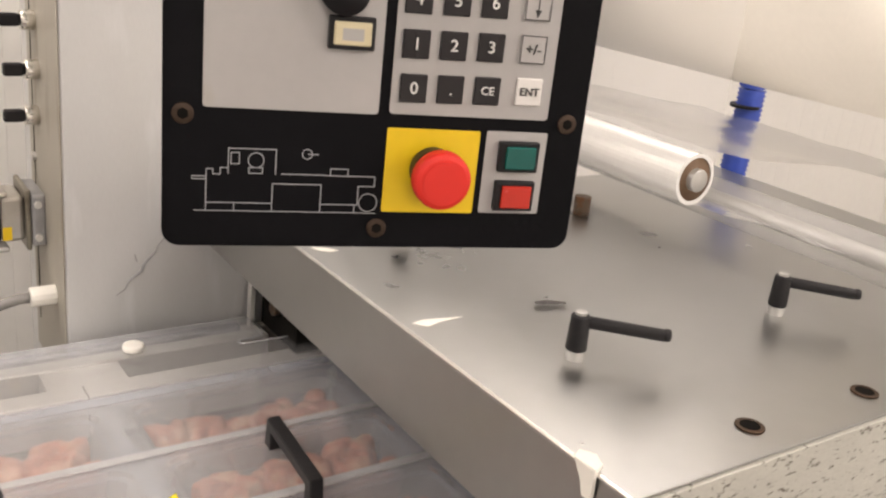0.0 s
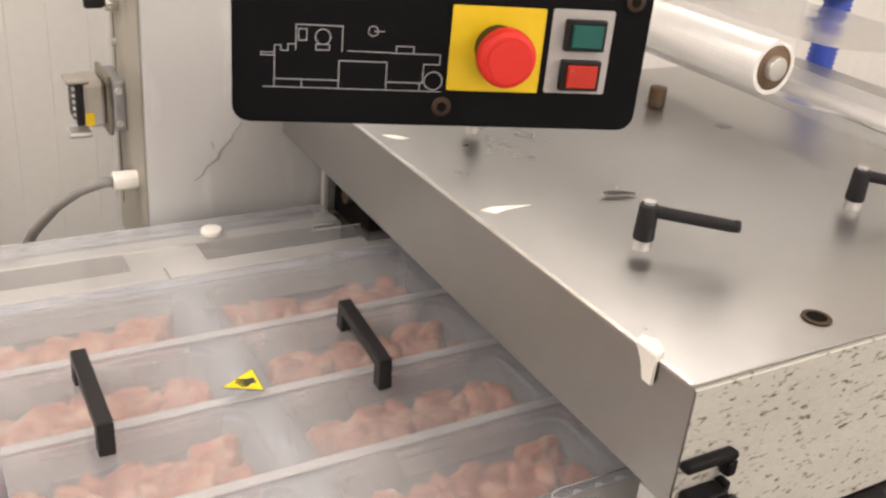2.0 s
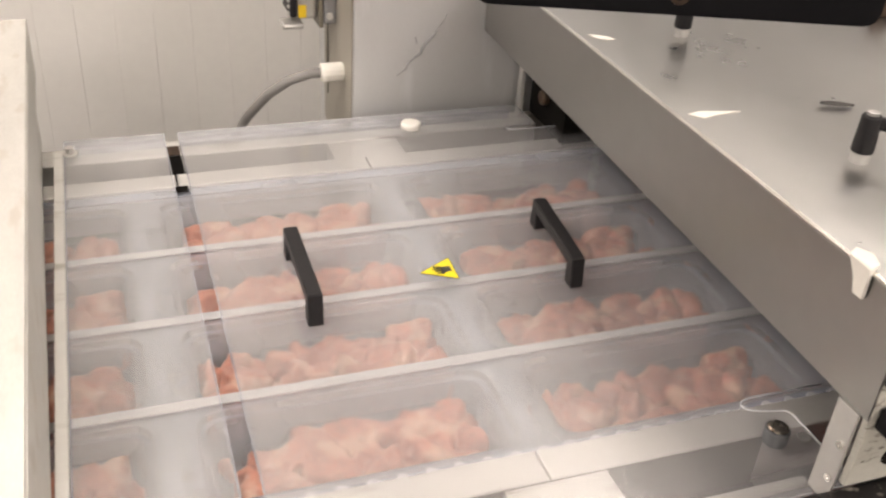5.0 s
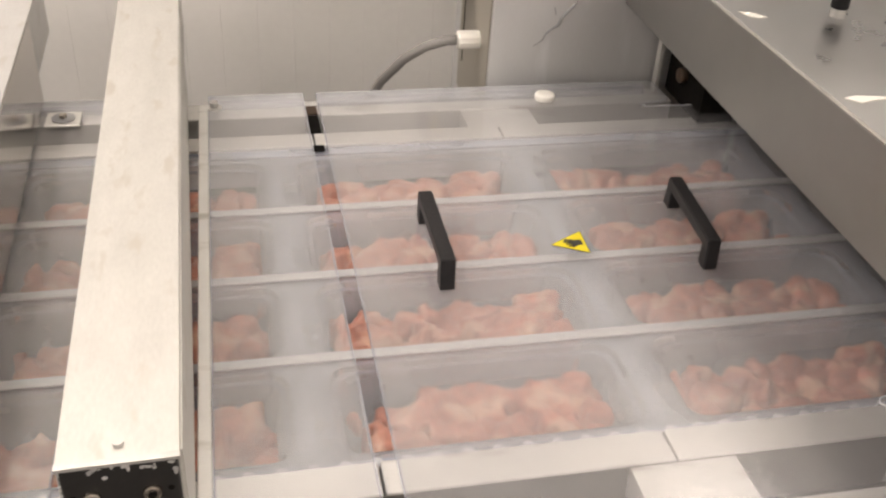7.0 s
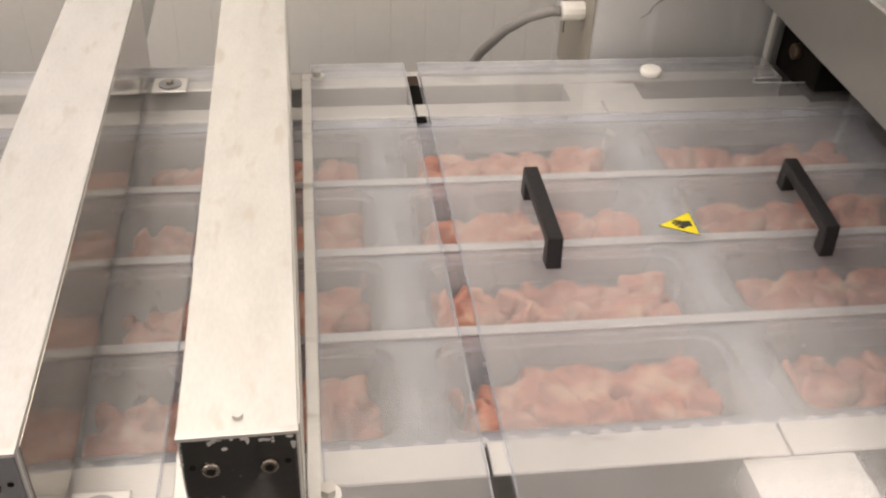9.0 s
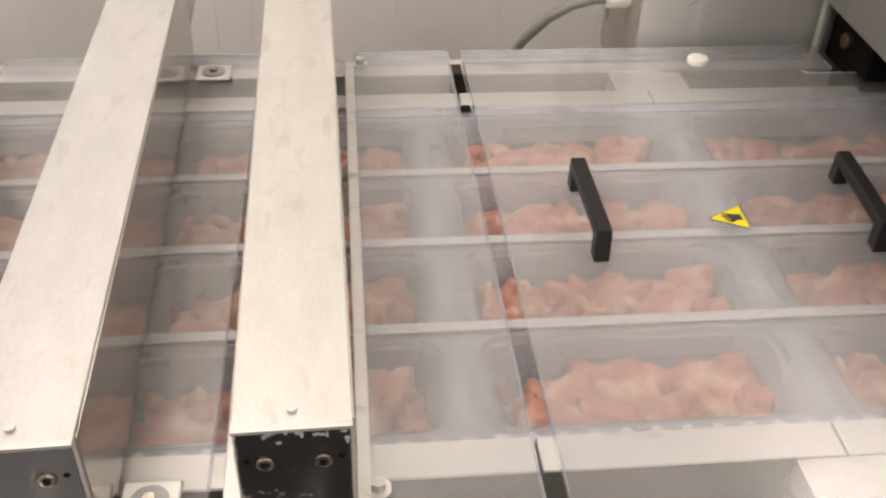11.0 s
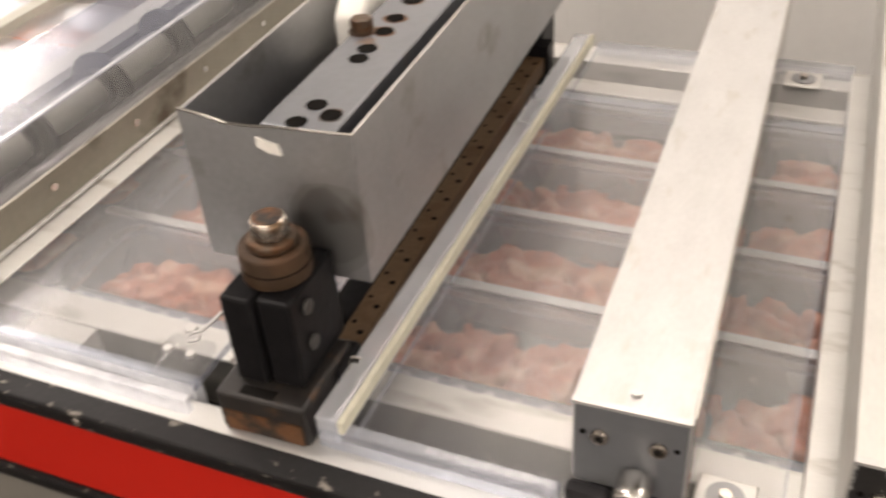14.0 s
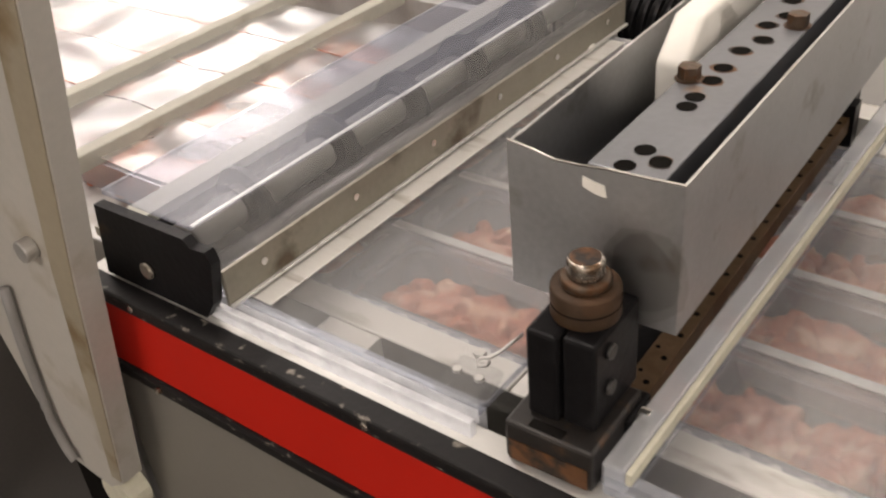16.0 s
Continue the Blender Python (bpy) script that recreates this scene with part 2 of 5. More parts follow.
CHROME = material("bright_steel", (0.72, 0.70, 0.66), 0.2, 1.0, 0.05, 20, 150, 0.05)
# Glossless black: stands in for the shade in holes and machine interiors.
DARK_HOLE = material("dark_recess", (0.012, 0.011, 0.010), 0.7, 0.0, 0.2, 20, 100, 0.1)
CHANNEL = material("grey_channel_steel", (0.20, 0.205, 0.22), 0.42, 0.75, 0.12, 8, 140, 0.1, (1, 1, 1), (0.30, 0.17, 0.08), 0.335, 20)
HOUSING = material("cutter_housing_steel", (0.48, 0.485, 0.49), 0.40, 0.9, 0.14, 9, 160, 0.06, (1, 1, 1), (0.30, 0.28, 0.25), 0.40, 16, polish=0.08, streak=(1.2, 1.2, 0.7))
WHITE_PLASTIC = material("white_plastic", (0.82, 0.80, 0.74), 0.4, 0.0, 0.04, 20, 100, 0.05)
CREAM = material("cream_film_roll", (0.86, 0.82, 0.74), 0.35, 0.0, 0.03, 6, 100, 0.03)
ROLL = material("wound_clear_film", (0.74, 0.73, 0.71), 0.16, 0.25, 0.05, 4, 60, 0.05, (1, 8, 1), None, 0.5, 5, 0.6)
CARD = material("cardboard_core", (0.15, 0.09, 0.05), 0.7, 0.0, 0.15, 20, 120, 0.2)
PANEL_BLACK = material("panel_black", (0.006, 0.0058, 0.007), 0.6, 0.0, 0.15, 20, 220, 0.12)
PANEL_GREY = material("panel_grey", (0.42, 0.405, 0.395), 0.5, 0.0, 0.04, 8, 160, 0.05, (1, 1, 1), (0.36, 0.31, 0.24), 0.33, 14)
KEY_BLACK = material("black_key", (0.028, 0.025, 0.026), 0.5, 0.0, 0.1, 30, 200, 0.05)
KEY_WHITE = material("white_key", (0.75, 0.73, 0.70), 0.45, 0.0, 0.03, 20, 160, 0.04)
INK_WHITE = material("white_ink", (0.72, 0.71, 0.69), 0.6, 0.0, 0.03, 30, 200, 0.02)
INK_GREY = material("grey_line_ink", (0.34, 0.34, 0.35), 0.6, 0.0, 0.05, 30, 200, 0.02)
INK_BLACK = material("black_ink", (0.03, 0.03, 0.03), 0.6, 0.0, 0.05, 30, 200, 0.02)
YELLOW = material("yellow_plate", (0.80, 0.55, 0.005), 0.45, 0.0, 0.04, 20, 160, 0.04)
SIGN_YELLOW = material("sign_yellow", (0.80, 0.66, 0.012), 0.45, 0.0, 0.04, 20, 160, 0.04)
RED_KNOB = material("red_button_plastic", (0.70, 0.022, 0.012), 0.55, 0.0, 0.05, 20, 160, 0.03)
RED_LENS = material("red_lens", (0.52, 0.025, 0.012), 0.25, 0.0, 0.05, 20, 160, 0.03)
GREEN_LENS = material("green_lens", (0.002, 0.10, 0.085), 0.25, 0.0, 0.05, 20, 160, 0.03)
IVORY = material("ivory_lens", (0.62, 0.55, 0.36), 0.3, 0.0, 0.05, 20, 160, 0.03)
BRASS = material("old_brass_screw", (0.055, 0.034, 0.022), 0.5, 0.5, 0.2, 60, 300, 0.2)
TAPE = material("white_tape", (0.82, 0.79, 0.72), 0.6, 0.0, 0.05, 30, 160, 0.2)
BLUE = material("blue_hose", (0.05, 0.10, 0.52), 0.4, 0.0, 0.1, 20, 100, 0.05)
GREY_CABLE = material("grey_cable", (0.24, 0.23, 0.22), 0.5, 0.0, 0.05, 20, 100, 0.05)
YELLOW_EDGE = material("yellowed_edge_tape", (0.60, 0.58, 0.46), 0.5, 0.0, 0.12, 20, 120, 0.1)
MEAT = material("raw_chicken", (0.47, 0.17, 0.10), 0.34, 0.0, 0.38, 38, 130, 0.6, (1, 1, 1), (0.60, 0.35, 0.235), 0.50, 34, 0.25, 0.10)
ACRYLIC = clear("scratched_acrylic", 0.155, (0.97, 0.97, 0.97), 0.16, 1.0, 0.05, 14, 7, (0.60, 0.59, 0.59))
ACRYLIC_MID = clear("worn_acrylic", 0.09, (0.97, 0.97, 0.97), 0.12, 1.2, 0.05, 12, 6, (0.66, 0.65, 0.65))
ACRYLIC_SCUFFED = clear("scuffed_acrylic", 0.08, (0.97, 0.97, 0.97), 0.14, 1.4, 0.06, 12, 9, (0.86, 0.86, 0.86))
ACRYLIC_CLEAR = clear("clear_acrylic", 0.05, (0.97, 0.97, 0.97), 0.08, 1.0, 0.03, 20, 5)
ACRYLIC_EDGE = clear("cut_acrylic_edge", 0.20, (0.93, 0.95, 1.0), 0.15, 1.6, 0.1, 60, 30, (0.72, 0.74, 0.78))
ACRYLIC_BAR = clear("frosted_acrylic_bar", 0.38, (0.96, 0.97, 1.0), 0.15, 1.6, 0.1, 60, 8, (0.74, 0.75, 0.77))
ACRYLIC_RIM = clear("white_cut_rim", 0.5, (0.95, 0.96, 1.0), 0.2, 1.6, 0.1, 60, 30, (0.88, 0.89, 0.90))
TRAY_FILM = clear("formed_tray_film", 0.27, (0.94, 0.945, 0.955), 0.30, 1.0, 0.25, 26, 10, (0.60, 0.63, 0.70))
TRAY_RIM = clear("tray_flange_film", 0.42, (0.93, 0.94, 0.96), 0.2, 1.5, 0.25, 26, 10, (0.56, 0.60, 0.68))
TOP_FILM = clear("sealed_top_film", 0.07, (0.98, 0.98, 0.98), 0.10, 1.3, 0.35, 16, 8, (0.8, 0.8, 0.8))
LOOSE_FILM = clear("loose_clear_film", 0.20, (0.98, 0.98, 0.98), 0.15, 0.8, 0.06, 5, 3, (0.90, 0.89, 0.88), through_light=0.5)
RUN_FILM = clear("slack_clear_film", 0.62, (0.98, 0.98, 0.98), 0.22, 1.8, 0.10, 7, 3, (0.94, 0.93, 0.92), through_light=0.5)
PACK_FILM = clear("wrinkled_pack_film", 0.10, (0.97, 0.97, 0.97), 0.30, 2.4, 0.22, 9, 8, (0.85, 0.85, 0.87), 0.004)
HOOD = clear("hazy_hood", 0.12, (0.84, 0.85, 0.90), 0.20, 0.6, 0.3, 9, 9, (0.50, 0.52, 0.60))
OIL_SHADOW = clear("oil_shadow_smear", 0.0, (0.955, 0.95, 0.943), 0.3, 0.0)
GLOW = glowing("tube_diffuser", (1.0, 0.9, 0.78), 6.0)


for dark in (RUST, RUST_NUT, RAIL_RUST, PANEL_BLACK, KEY_BLACK, BLACK, BLACK_STEEL, BLACK_EDGE, RED):
    dark.node_tree.nodes["Principled BSDF"].inputs["Specular IOR Level"].default_value = 0.08 if dark in (BLACK_STEEL, PANEL_BLACK) else 0.2


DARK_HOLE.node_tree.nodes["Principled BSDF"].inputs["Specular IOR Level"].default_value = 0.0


# ---- building helpers ----
def box(x0, x1, y0, y1, z0, z1, bevel=0.0, bm=None, seg=2):
    own = bm is None
    bm = bmesh.new() if own else bm
    r = bmesh.ops.create_cube(bm, size=1.0, matrix=Matrix.Translation(((x0 + x1) / 2, (y0 + y1) / 2, (z0 + z1) / 2)) @ Matrix.Diagonal((x1 - x0, y1 - y0, z1 - z0, 1)))
    if bevel:
        es = list({e for v in r["verts"] for e in v.link_edges})
        bmesh.ops.bevel(bm, geom=es, offset=bevel, segments=seg, affect="EDGES", profile=0.5)
    return bm


def rod(p, q, r, bm=None, seg=20, r2=None, bevel=0.0):
    own = bm is None
    bm = bmesh.new() if own else bm
    p, q = Vector(p), Vector(q)
    m = Matrix.Translation((p + q) / 2) @ (q - p).to_track_quat("Z", "Y").to_matrix().to_4x4()
    got = bmesh.ops.create_cone(bm, cap_ends=True, segments=seg, radius1=r, radius2=r if r2 is None else r2, depth=(q - p).length, matrix=m)
    if bevel:
        caps = [f for f in {f for v in got["verts"] for f in v.link_faces} if len(f.verts) > 4]
        bmesh.ops.bevel(bm, geom=list({e for f in caps for e in f.edges}), offset=bevel, segments=2, affect="EDGES", profile=0.5)
    return bm


def prism(outline, axis, a, b, bm=None):
    """Extrudes an outline of 2D points along an axis ('x', 'y' or 'z') from a to b."""
    own = bm is None
    bm = bmesh.new() if own else bm

    def at(u, v, w):
        return {"x": (w, u, v), "y": (u, w, v), "z": (u, v, w)}[axis]
    lo = [bm.verts.new(at(u, v, a)) for u, v in outline]
    hi = [bm.verts.new(at(u, v, b)) for u, v in outline]
    n = len(outline)
    bm.faces.new(lo)
    bm.faces.new(hi[::-1])
    for i in range(n):
        bm.faces.new((lo[i], hi[i], hi[(i + 1) % n], lo[(i + 1) % n]))
    bmesh.ops.recalc_face_normals(bm, faces=bm.faces)
    return bm


def tube(points, r, bm=None, seg=12, ridge=0.0):
    """A bent tube through points; ridge makes it corrugated."""
    own = bm is None
    bm = bmesh.new() if own else bm
    pts = [Vector(p) for p in points]
    rings = []
    for i, p in enumerate(pts):
        d = (pts[min(i + 1, len(pts) - 1)] - pts[max(i - 1, 0)]).normalized()
        q = d.to_track_quat("Z", "Y")
        rad = r * (1 + (ridge if i % 2 else -ridge))
        rings.append([bm.verts.new(p + q @ Vector((rad * math.cos(2 * math.pi * k / seg), rad * math.sin(2 * math.pi * k / seg), 0))) for k in range(seg)])
    for a, b in zip(rings, rings[1:]):
        for k in range(seg):
            bm.faces.new((a[k], a[(k + 1) % seg], b[(k + 1) % seg], b[k]))
    bm.faces.new(rings[0][::-1])
    bm.faces.new(rings[-1])
    return bm


def sweep(p, q, bend, n=12):
    """Points of an arc from p to q that sags by the vector bend in its middle."""
    p, q, bend = Vector(p), Vector(q), Vector(bend)
    return [p.lerp(q, i / n) + bend * (4 * (i / n) * (1 - i / n)) for i in range(n + 1)]


def rounded(x0, x1, y0, y1, r, n=5):
    pts = []
    for cx, cy, s in ((x1 - r, y1 - r, 0), (x0 + r, y1 - r, 90), (x0 + r, y0 + r, 180), (x1 - r, y0 + r, 270)):
        for k in range(n + 1):
            a = radians(s + 90 * k / n)
            pts.append((cx + r * math.cos(a), cy + r * math.sin(a)))
    return pts


def mesh_of(name, bm, mat, smooth=False):
    me = bpy.data.meshes.new(name)
    bm.to_mesh(me)
    bm.free()
    me.materials.append(mat)
    if smooth:
        for p in me.polygons:
            p.use_smooth = True
    return me


def thing(name, loc, label, category, group="", kind=""):
    ob = new(name)
    ob.location = loc
    ob.empty_display_size = 0.02
    return tagged(ob, label, category, group, kind)


def single(name, bm, mat, label, category="", group="", kind="", smooth=False):
    return tagged(new(name, mesh_of(name, bm, mat, smooth)), label, category, group, kind)


def origin_of(ob):
    """Where a thing stands; its parts have world coordinates."""
    return ob.matrix_basis.copy() if ob.parent is None else Matrix.Identity(4)


def part(name, bm, mat, parent, label="", smooth=False):
    """A mesh in world coordinates as a part of a thing."""
    ob = new(name, mesh_of(name, bm, mat, smooth))
    ob.parent = parent
    ob.matrix_parent_inverse = origin_of(parent).inverted()
    return tagged(ob, label)


def letters(name, text, size, mat, parent, m, lift=0.0004):
    """Writing in the built-in font, as a thin mesh."""
    cu = bpy.data.curves.new(name, "FONT")
    cu.body, cu.size, cu.align_x, cu.align_y, cu.extrude = text, size, "CENTER", "CENTER", lift
    cu.offset = size * 0.004
    tmp = new(name, cu)
    bpy.context.view_layer.update()
    me = bpy.data.meshes.new_from_object(tmp.evaluated_get(bpy.context.evaluated_depsgraph_get()))
    bpy.data.objects.remove(tmp)
    me.materials.clear()
    me.materials.append(mat)
    me.transform(m)
    ob = new(name, me)
    ob.parent = parent
    ob.matrix_parent_inverse = origin_of(parent).inverted()
    return ob


# ---- the room ----
single("floor", box(-8, 3, -3.2, 5, -0.1, 0), FLOOR, "dark resin floor of the packing room", "floor", kind="structure")
single("ceiling", box(-8, 3, -3.2, 5, CEIL, CEIL + 0.1), CEILING, "white painted ceiling of the packing room", "ceiling", kind="structure")
WALL_Y = 1.0
wall_back = single("wall_back", box(-1.7, 3, WALL_Y + 0.02, WALL_Y + 0.12, 0, CEIL), WALL, "white insulated wall panels behind the machine", "wall", kind="structure")
single("wall_side", box(-1.8, -1.7, WALL_Y + 0.02, 5, 0, CEIL), WALL, "white insulated return wall", "wall", kind="structure")
single("wall_right", box(3, 3.1, -3.2, 5, 0, CEIL), WALL, "white insulated side wall", "wall", kind="structure")
single("wall_front", box(-8, 3, -3.3, -3.2, 0, CEIL), WALL, "white insulated wall on the operator side", "wall", kind="structure")
single("wall_left", box(-8.1, -8, -3.2, 5, 0, CEIL), WALL, "far end wall of the packing room", "wall", kind="structure")
single("wall_far", box(-8, 3, 5, 5.1, 0, CEIL), WALL, "far side wall of the packing room", "wall", kind="structure")

lamp_first = None
for lx, ly, lp, lr in LAMPS:
    if lamp_first is None:
        lamp_first = thing("ceiling_light", (0, 0, CEIL), "white ceiling light with two fluorescent tubes, lit", "ceiling light", "ceiling lights")
        lamp_base = lamp_first
        part("housing", box(-0.62, 0.62, -0.16, 0.16, CEIL - 0.05, CEIL, 0.01), WHITE_PLASTIC, lamp_base)
        for dy in (-0.07, 0.07):
            part("tube", rod((-0.59, dy, CEIL - 0.062), (0.59, dy, CEIL - 0.062), 0.013, seg=12), GLOW, lamp_base, "lit fluorescent tube", True)
        lamp_first.matrix_basis = pose(lx, ly, CEIL, 0, 0, lr)
    else:
        copy_thing(lamp_first, pose(lx, ly, CEIL, 0, 0, lr))

# ---- the packaging machine's frame ----
FILM = 1.012
LANES = (0.1255, -0.008, -0.1415)
LEFT, RIGHT = -1.46, 1.3
machine = thing("packaging_machine", (0, 0, 0), "long steel thermoforming packaging machine with a red stripe along its side", "packaging machine")
part("front_side_panel", box(LEFT, RIGHT, -0.4385, -0.43, 0.12, 0.928, 0.003), GREY_PAINT, machine, "grey painted side panel")
part("red_stripe", box(LEFT, RIGHT, -0.441, -0.4388, 0.9462, 1.040, 0.0005), RED, machine, "bright red painted stripe")
part("upper_edge_strip", box(LEFT, RIGHT, -0.449, -0.424, 1.0402, 1.058, 0.003), BLACK_EDGE, machine, "scuffed black edge strip")
part("lower_edge_strip", box(LEFT, RIGHT, -0.446, -0.43, 0.926, 0.946, 0.004), BLACK_EDGE, machine, "scuffed black edge strip")
part("back_side_panel", box(LEFT, RIGHT, 0.41, 0.425, 0.12, 1.012, 0.003), GREY_PAINT, machine)
part("bed", box(LEFT, RIGHT, -0.428, 0.408, 0.90, 0.93), BED, machine, "steel bed under the film")
part("front_ledge", box(LEFT, 0.24, -0.4335, -0.372, 0.93, 1.018, 0.002), STEEL_RAIL, machine, "pale steel ledge")
part("raised_ledge", box(LEFT, -0.60, -0.4238, -0.398, 1.0184, 1.0545, 0.0015), STEEL_RAIL, machine, "pale steel ledge along the edge strip")
part("front_channel", box(LEFT, 0.24, -0.372, -0.318, 0.93, 0.955), CHANNEL_FLOOR, machine, "chain channel floor with recess shade in its colour")
part("back_ledge", box(LEFT, 0.30, 0.365, 0.41, 0.93, 1.018, 0.002), STEEL_RAIL, machine)
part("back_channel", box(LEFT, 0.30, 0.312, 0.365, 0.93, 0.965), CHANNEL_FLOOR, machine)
xs = [-1.46, -0.98, -0.60, -0.235, 0.019, 0.36, 0.8, 1.3]
for x0, x1 in zip(xs, xs[1:]):
    part("chain_guard", box(x0 + 0.001, x1 - 0.001, -0.318, -0.281, 0.96, 1.018, 0.0015), STEEL_RAIL, machine, "pale steel chain guard strip")
    part("chain_guard", box(x0 + 0.001, x1 - 0.001, 0.278, 0.312, 0.96, 1.018, 0.0015), STEEL_RAIL, machine, "pale steel chain guard strip")
# Thin dark sheet: the shade on the guard's side, painted in.
part("guard_side", box(LEFT, 0.236, -0.3188, -0.3182, 0.9555, 1.0165), GUARD_SIDE, machine, "side of the chain guard, shade painted in")
for ly in LANES:
    part("lane_bar", box(LEFT + 0.2, 0.9, ly - 0.0062, ly + 0.0062, 1.0152, 1.0176, 0.001), LANE_BAR, machine, "bright bar between two lanes of trays")
for x0, x1 in ((-0.025, 0.073), (-1.205, -1.135)):
    part("bridge_plate", box(x0, x1, -0.372, -0.318, 0.985, 1.016, 0.001), STEEL_RAIL, machine, "pale steel plate across the channel")
for x0, x1 in ((-0.022, 0.079), (-1.2, -1.13)):
    part("bridge_plate", box(x0, x1, 0.312, 0.365, 0.992, 1.016, 0.001), STEEL_RAIL, machine, "pale steel plate across the channel")
for sx in (-1.36, -1.04, -0.7, -0.3, 0.25):
    for sz in (1.050, 0.936):
        part("side_screw", rod((sx, -0.445, sz), (sx, -0.4505, sz), 0.0042, seg=12, bevel=0.001), DIRTY_STEEL, machine, "small bright screw")
for x in (-1.3, 0.9):
    for y in (-0.4, 0.38):
        part("foot", box(x - 0.03, x + 0.03, y - 0.03, y + 0.03, 0, 0.125, 0.004), STEEL_MATT, machine)

for gx, half in ((-0.2315, 0.0085), (-0.4885, 0.004)):
    for y0, y1, z0 in ((0.262, 0.2775, 1.0172), (0.3125, 0.3645, 0.9656), (0.3656, 0.392, 1.0182)):
        part("joint_gap", box(gx - half, gx + half, y0, y1, z0, max(1.0184, z0 + 0.001)), DARK_HOLE if y0 < 0.365 else RUST, machine, "dark gap between two guard strips")

# ---- the film with its trays (advances one tray length) ----
PITCH, CELL_Y = 0.32, 0.1335
film_web = thing("film_web", (0, 0, FILM), "clear plastic film formed into four lanes of sealed trays", "film")


def tray_mesh():
    bm = bmesh.new()
    hx, hy = PITCH / 2, CELL_Y / 2
    levels = [(hx, hy, 0.001, 0.0), (hx - 0.018, hy - 0.010, 0.022, 0.0), (hx - 0.021, hy - 0.012, 0.021, -0.006), (hx - 0.026, hy - 0.0145, 0.020, -0.008),
              (hx - 0.032, hy - 0.0175, 0.018, -0.060), (hx - 0.037, hy - 0.022, 0.016, -0.0655)]
    rings = [[bm.verts.new((x, y, z)) for x, y in rounded(-a, a, -b, b, r)] for a, b, r, z in levels]
    for p, q in zip(rings, rings[1:]):
        n = len(p)
        for i in range(n):
            bm.faces.new((p[i], p[(i + 1) % n], q[(i + 1) % n], q[i]))
    bm.faces.new(rings[-1])
    bmesh.ops.recalc_face_normals(bm, faces=bm.faces)
    n = len(rings[0])
    for i, f in enumerate(bm.faces):
        f.material_index = 1 if i < n or 2 * n <= i < 3 * n else 0
    me = mesh_of("tray", bm, TRAY_FILM, True)
    me.materials.append(TRAY_RIM)
    return me


def meat_mesh(seed):
    """A heap of cut chicken pieces that lie fused together in a tray, as one soft, folded surface."""
    rnd = random.Random(seed)
    bm = bmesh.new()
    full = rnd.uniform(0.0, 0.006)
    lumps = []
    for k in range(135):
        u, v = rnd.uniform(-1, 1), rnd.uniform(-1, 1)
        a = rnd.uniform(0.009, 0.020)
        turn = rnd.uniform(0, math.pi)
        lumps.append((u * 0.121, v * 0.0405, a * rnd.uniform(1.0, 1.5), a * rnd.uniform(0.45, 0.75), math.cos(turn), math.sin(turn), -0.047 + full + 0.024 * rnd.random() - 0.003 - 0.004 * abs(v)))
    nx, ny = 104, 40
    grid = {}
    for i in range(nx + 1):
        for j in range(ny + 1):
            x, y = -0.128 + 0.256 * i / nx, -0.047 + 0.094 * j / ny
            wx = x + 0.005 * noise.noise(Vector((x * 70, y * 70, seed)))
            wy = y + 0.005 * noise.noise(Vector((x * 70, y * 70, seed + 9)))
            top, mass = -0.2, 0.0
            for lx, ly, la, lb, c, q, lz in lumps:
                dx, dy = wx - lx, wy - ly
                p, r = (dx * c + dy * q) / la, (dy * c - dx * q) / lb
                d = p * p + r * r
                if d < 1.0:
                    h = lz + 0.55 * lb * math.sqrt(1 - d)
                    mass += math.exp(h * 1000)
                    top = max(top, h)
            if top > -0.1:
                h = min(-0.006, math.log(mass) / 1000)
                grid[i, j] = bm.verts.new((x, y, h + 0.0016 * noise.noise(Vector((x * 160, y * 160, seed)))))
    for i in range(nx):
        for j in range(ny):
            ring = [grid.get(k) for k in ((i, j), (i + 1, j), (i + 1, j + 1), (i, j + 1))]
            if all(ring):
                bm.faces.new(ring)
    rim = [e for e in bm.edges if e.is_boundary]
    got = bmesh.ops.extrude_edge_only(bm, edges=rim)["geom"]
    for v in got:
        if isinstance(v, bmesh.types.BMVert):
            v.co.z = -0.064
    for v in [v for v in bm.verts if not v.link_faces]:
        bm.verts.remove(v)
    for _ in range(1):
        bmesh.ops.smooth_vert(bm, verts=[v for v in bm.verts if not v.is_boundary], factor=0.3, use_axis_x=True, use_axis_y=True, use_axis_z=True)
    bmesh.ops.recalc_face_normals(bm, faces=bm.faces)
    return mesh_of("chicken_portion", bm, MEAT, True)


TRAY = tray_mesh()
HEAPS = [meat_mesh(s) for s in range(8)]
moving = [(film_web, (0, 0, FILM), 0)]
WEB0 = 0.037
centres_y = [LANES[0] + CELL_Y / 2, LANES[1] + CELL_Y / 2, LANES[2] + CELL_Y / 2, LANES[2] - CELL_Y / 2]
for col in range(-4, 3):
    cx = WEB0 + (col + 0.5) * PITCH
    for row, cy in enumerate(centres_y):
        t = new("tray", TRAY)
        t.location = (cx, cy, 0)
        t.parent = film_web
        k = ((col + 9) * 5 + row * 3) % 8
        heap = new("chicken_portion", HEAPS[k])
        turn = 180 if (col + row) % 2 else 0
        heap.location = (cx, cy, FILM)
        tagged(heap, "heap of raw pale pink chicken pieces in a clear tray", "raw chicken", "chicken portions in the trays")
        moving.append((heap, (cx, cy, FILM), turn))
x0, x1 = WEB0 - 4 * PITCH, WEB0 + 3 * PITCH
bm = bmesh.new()
nx, ny = 90, 24
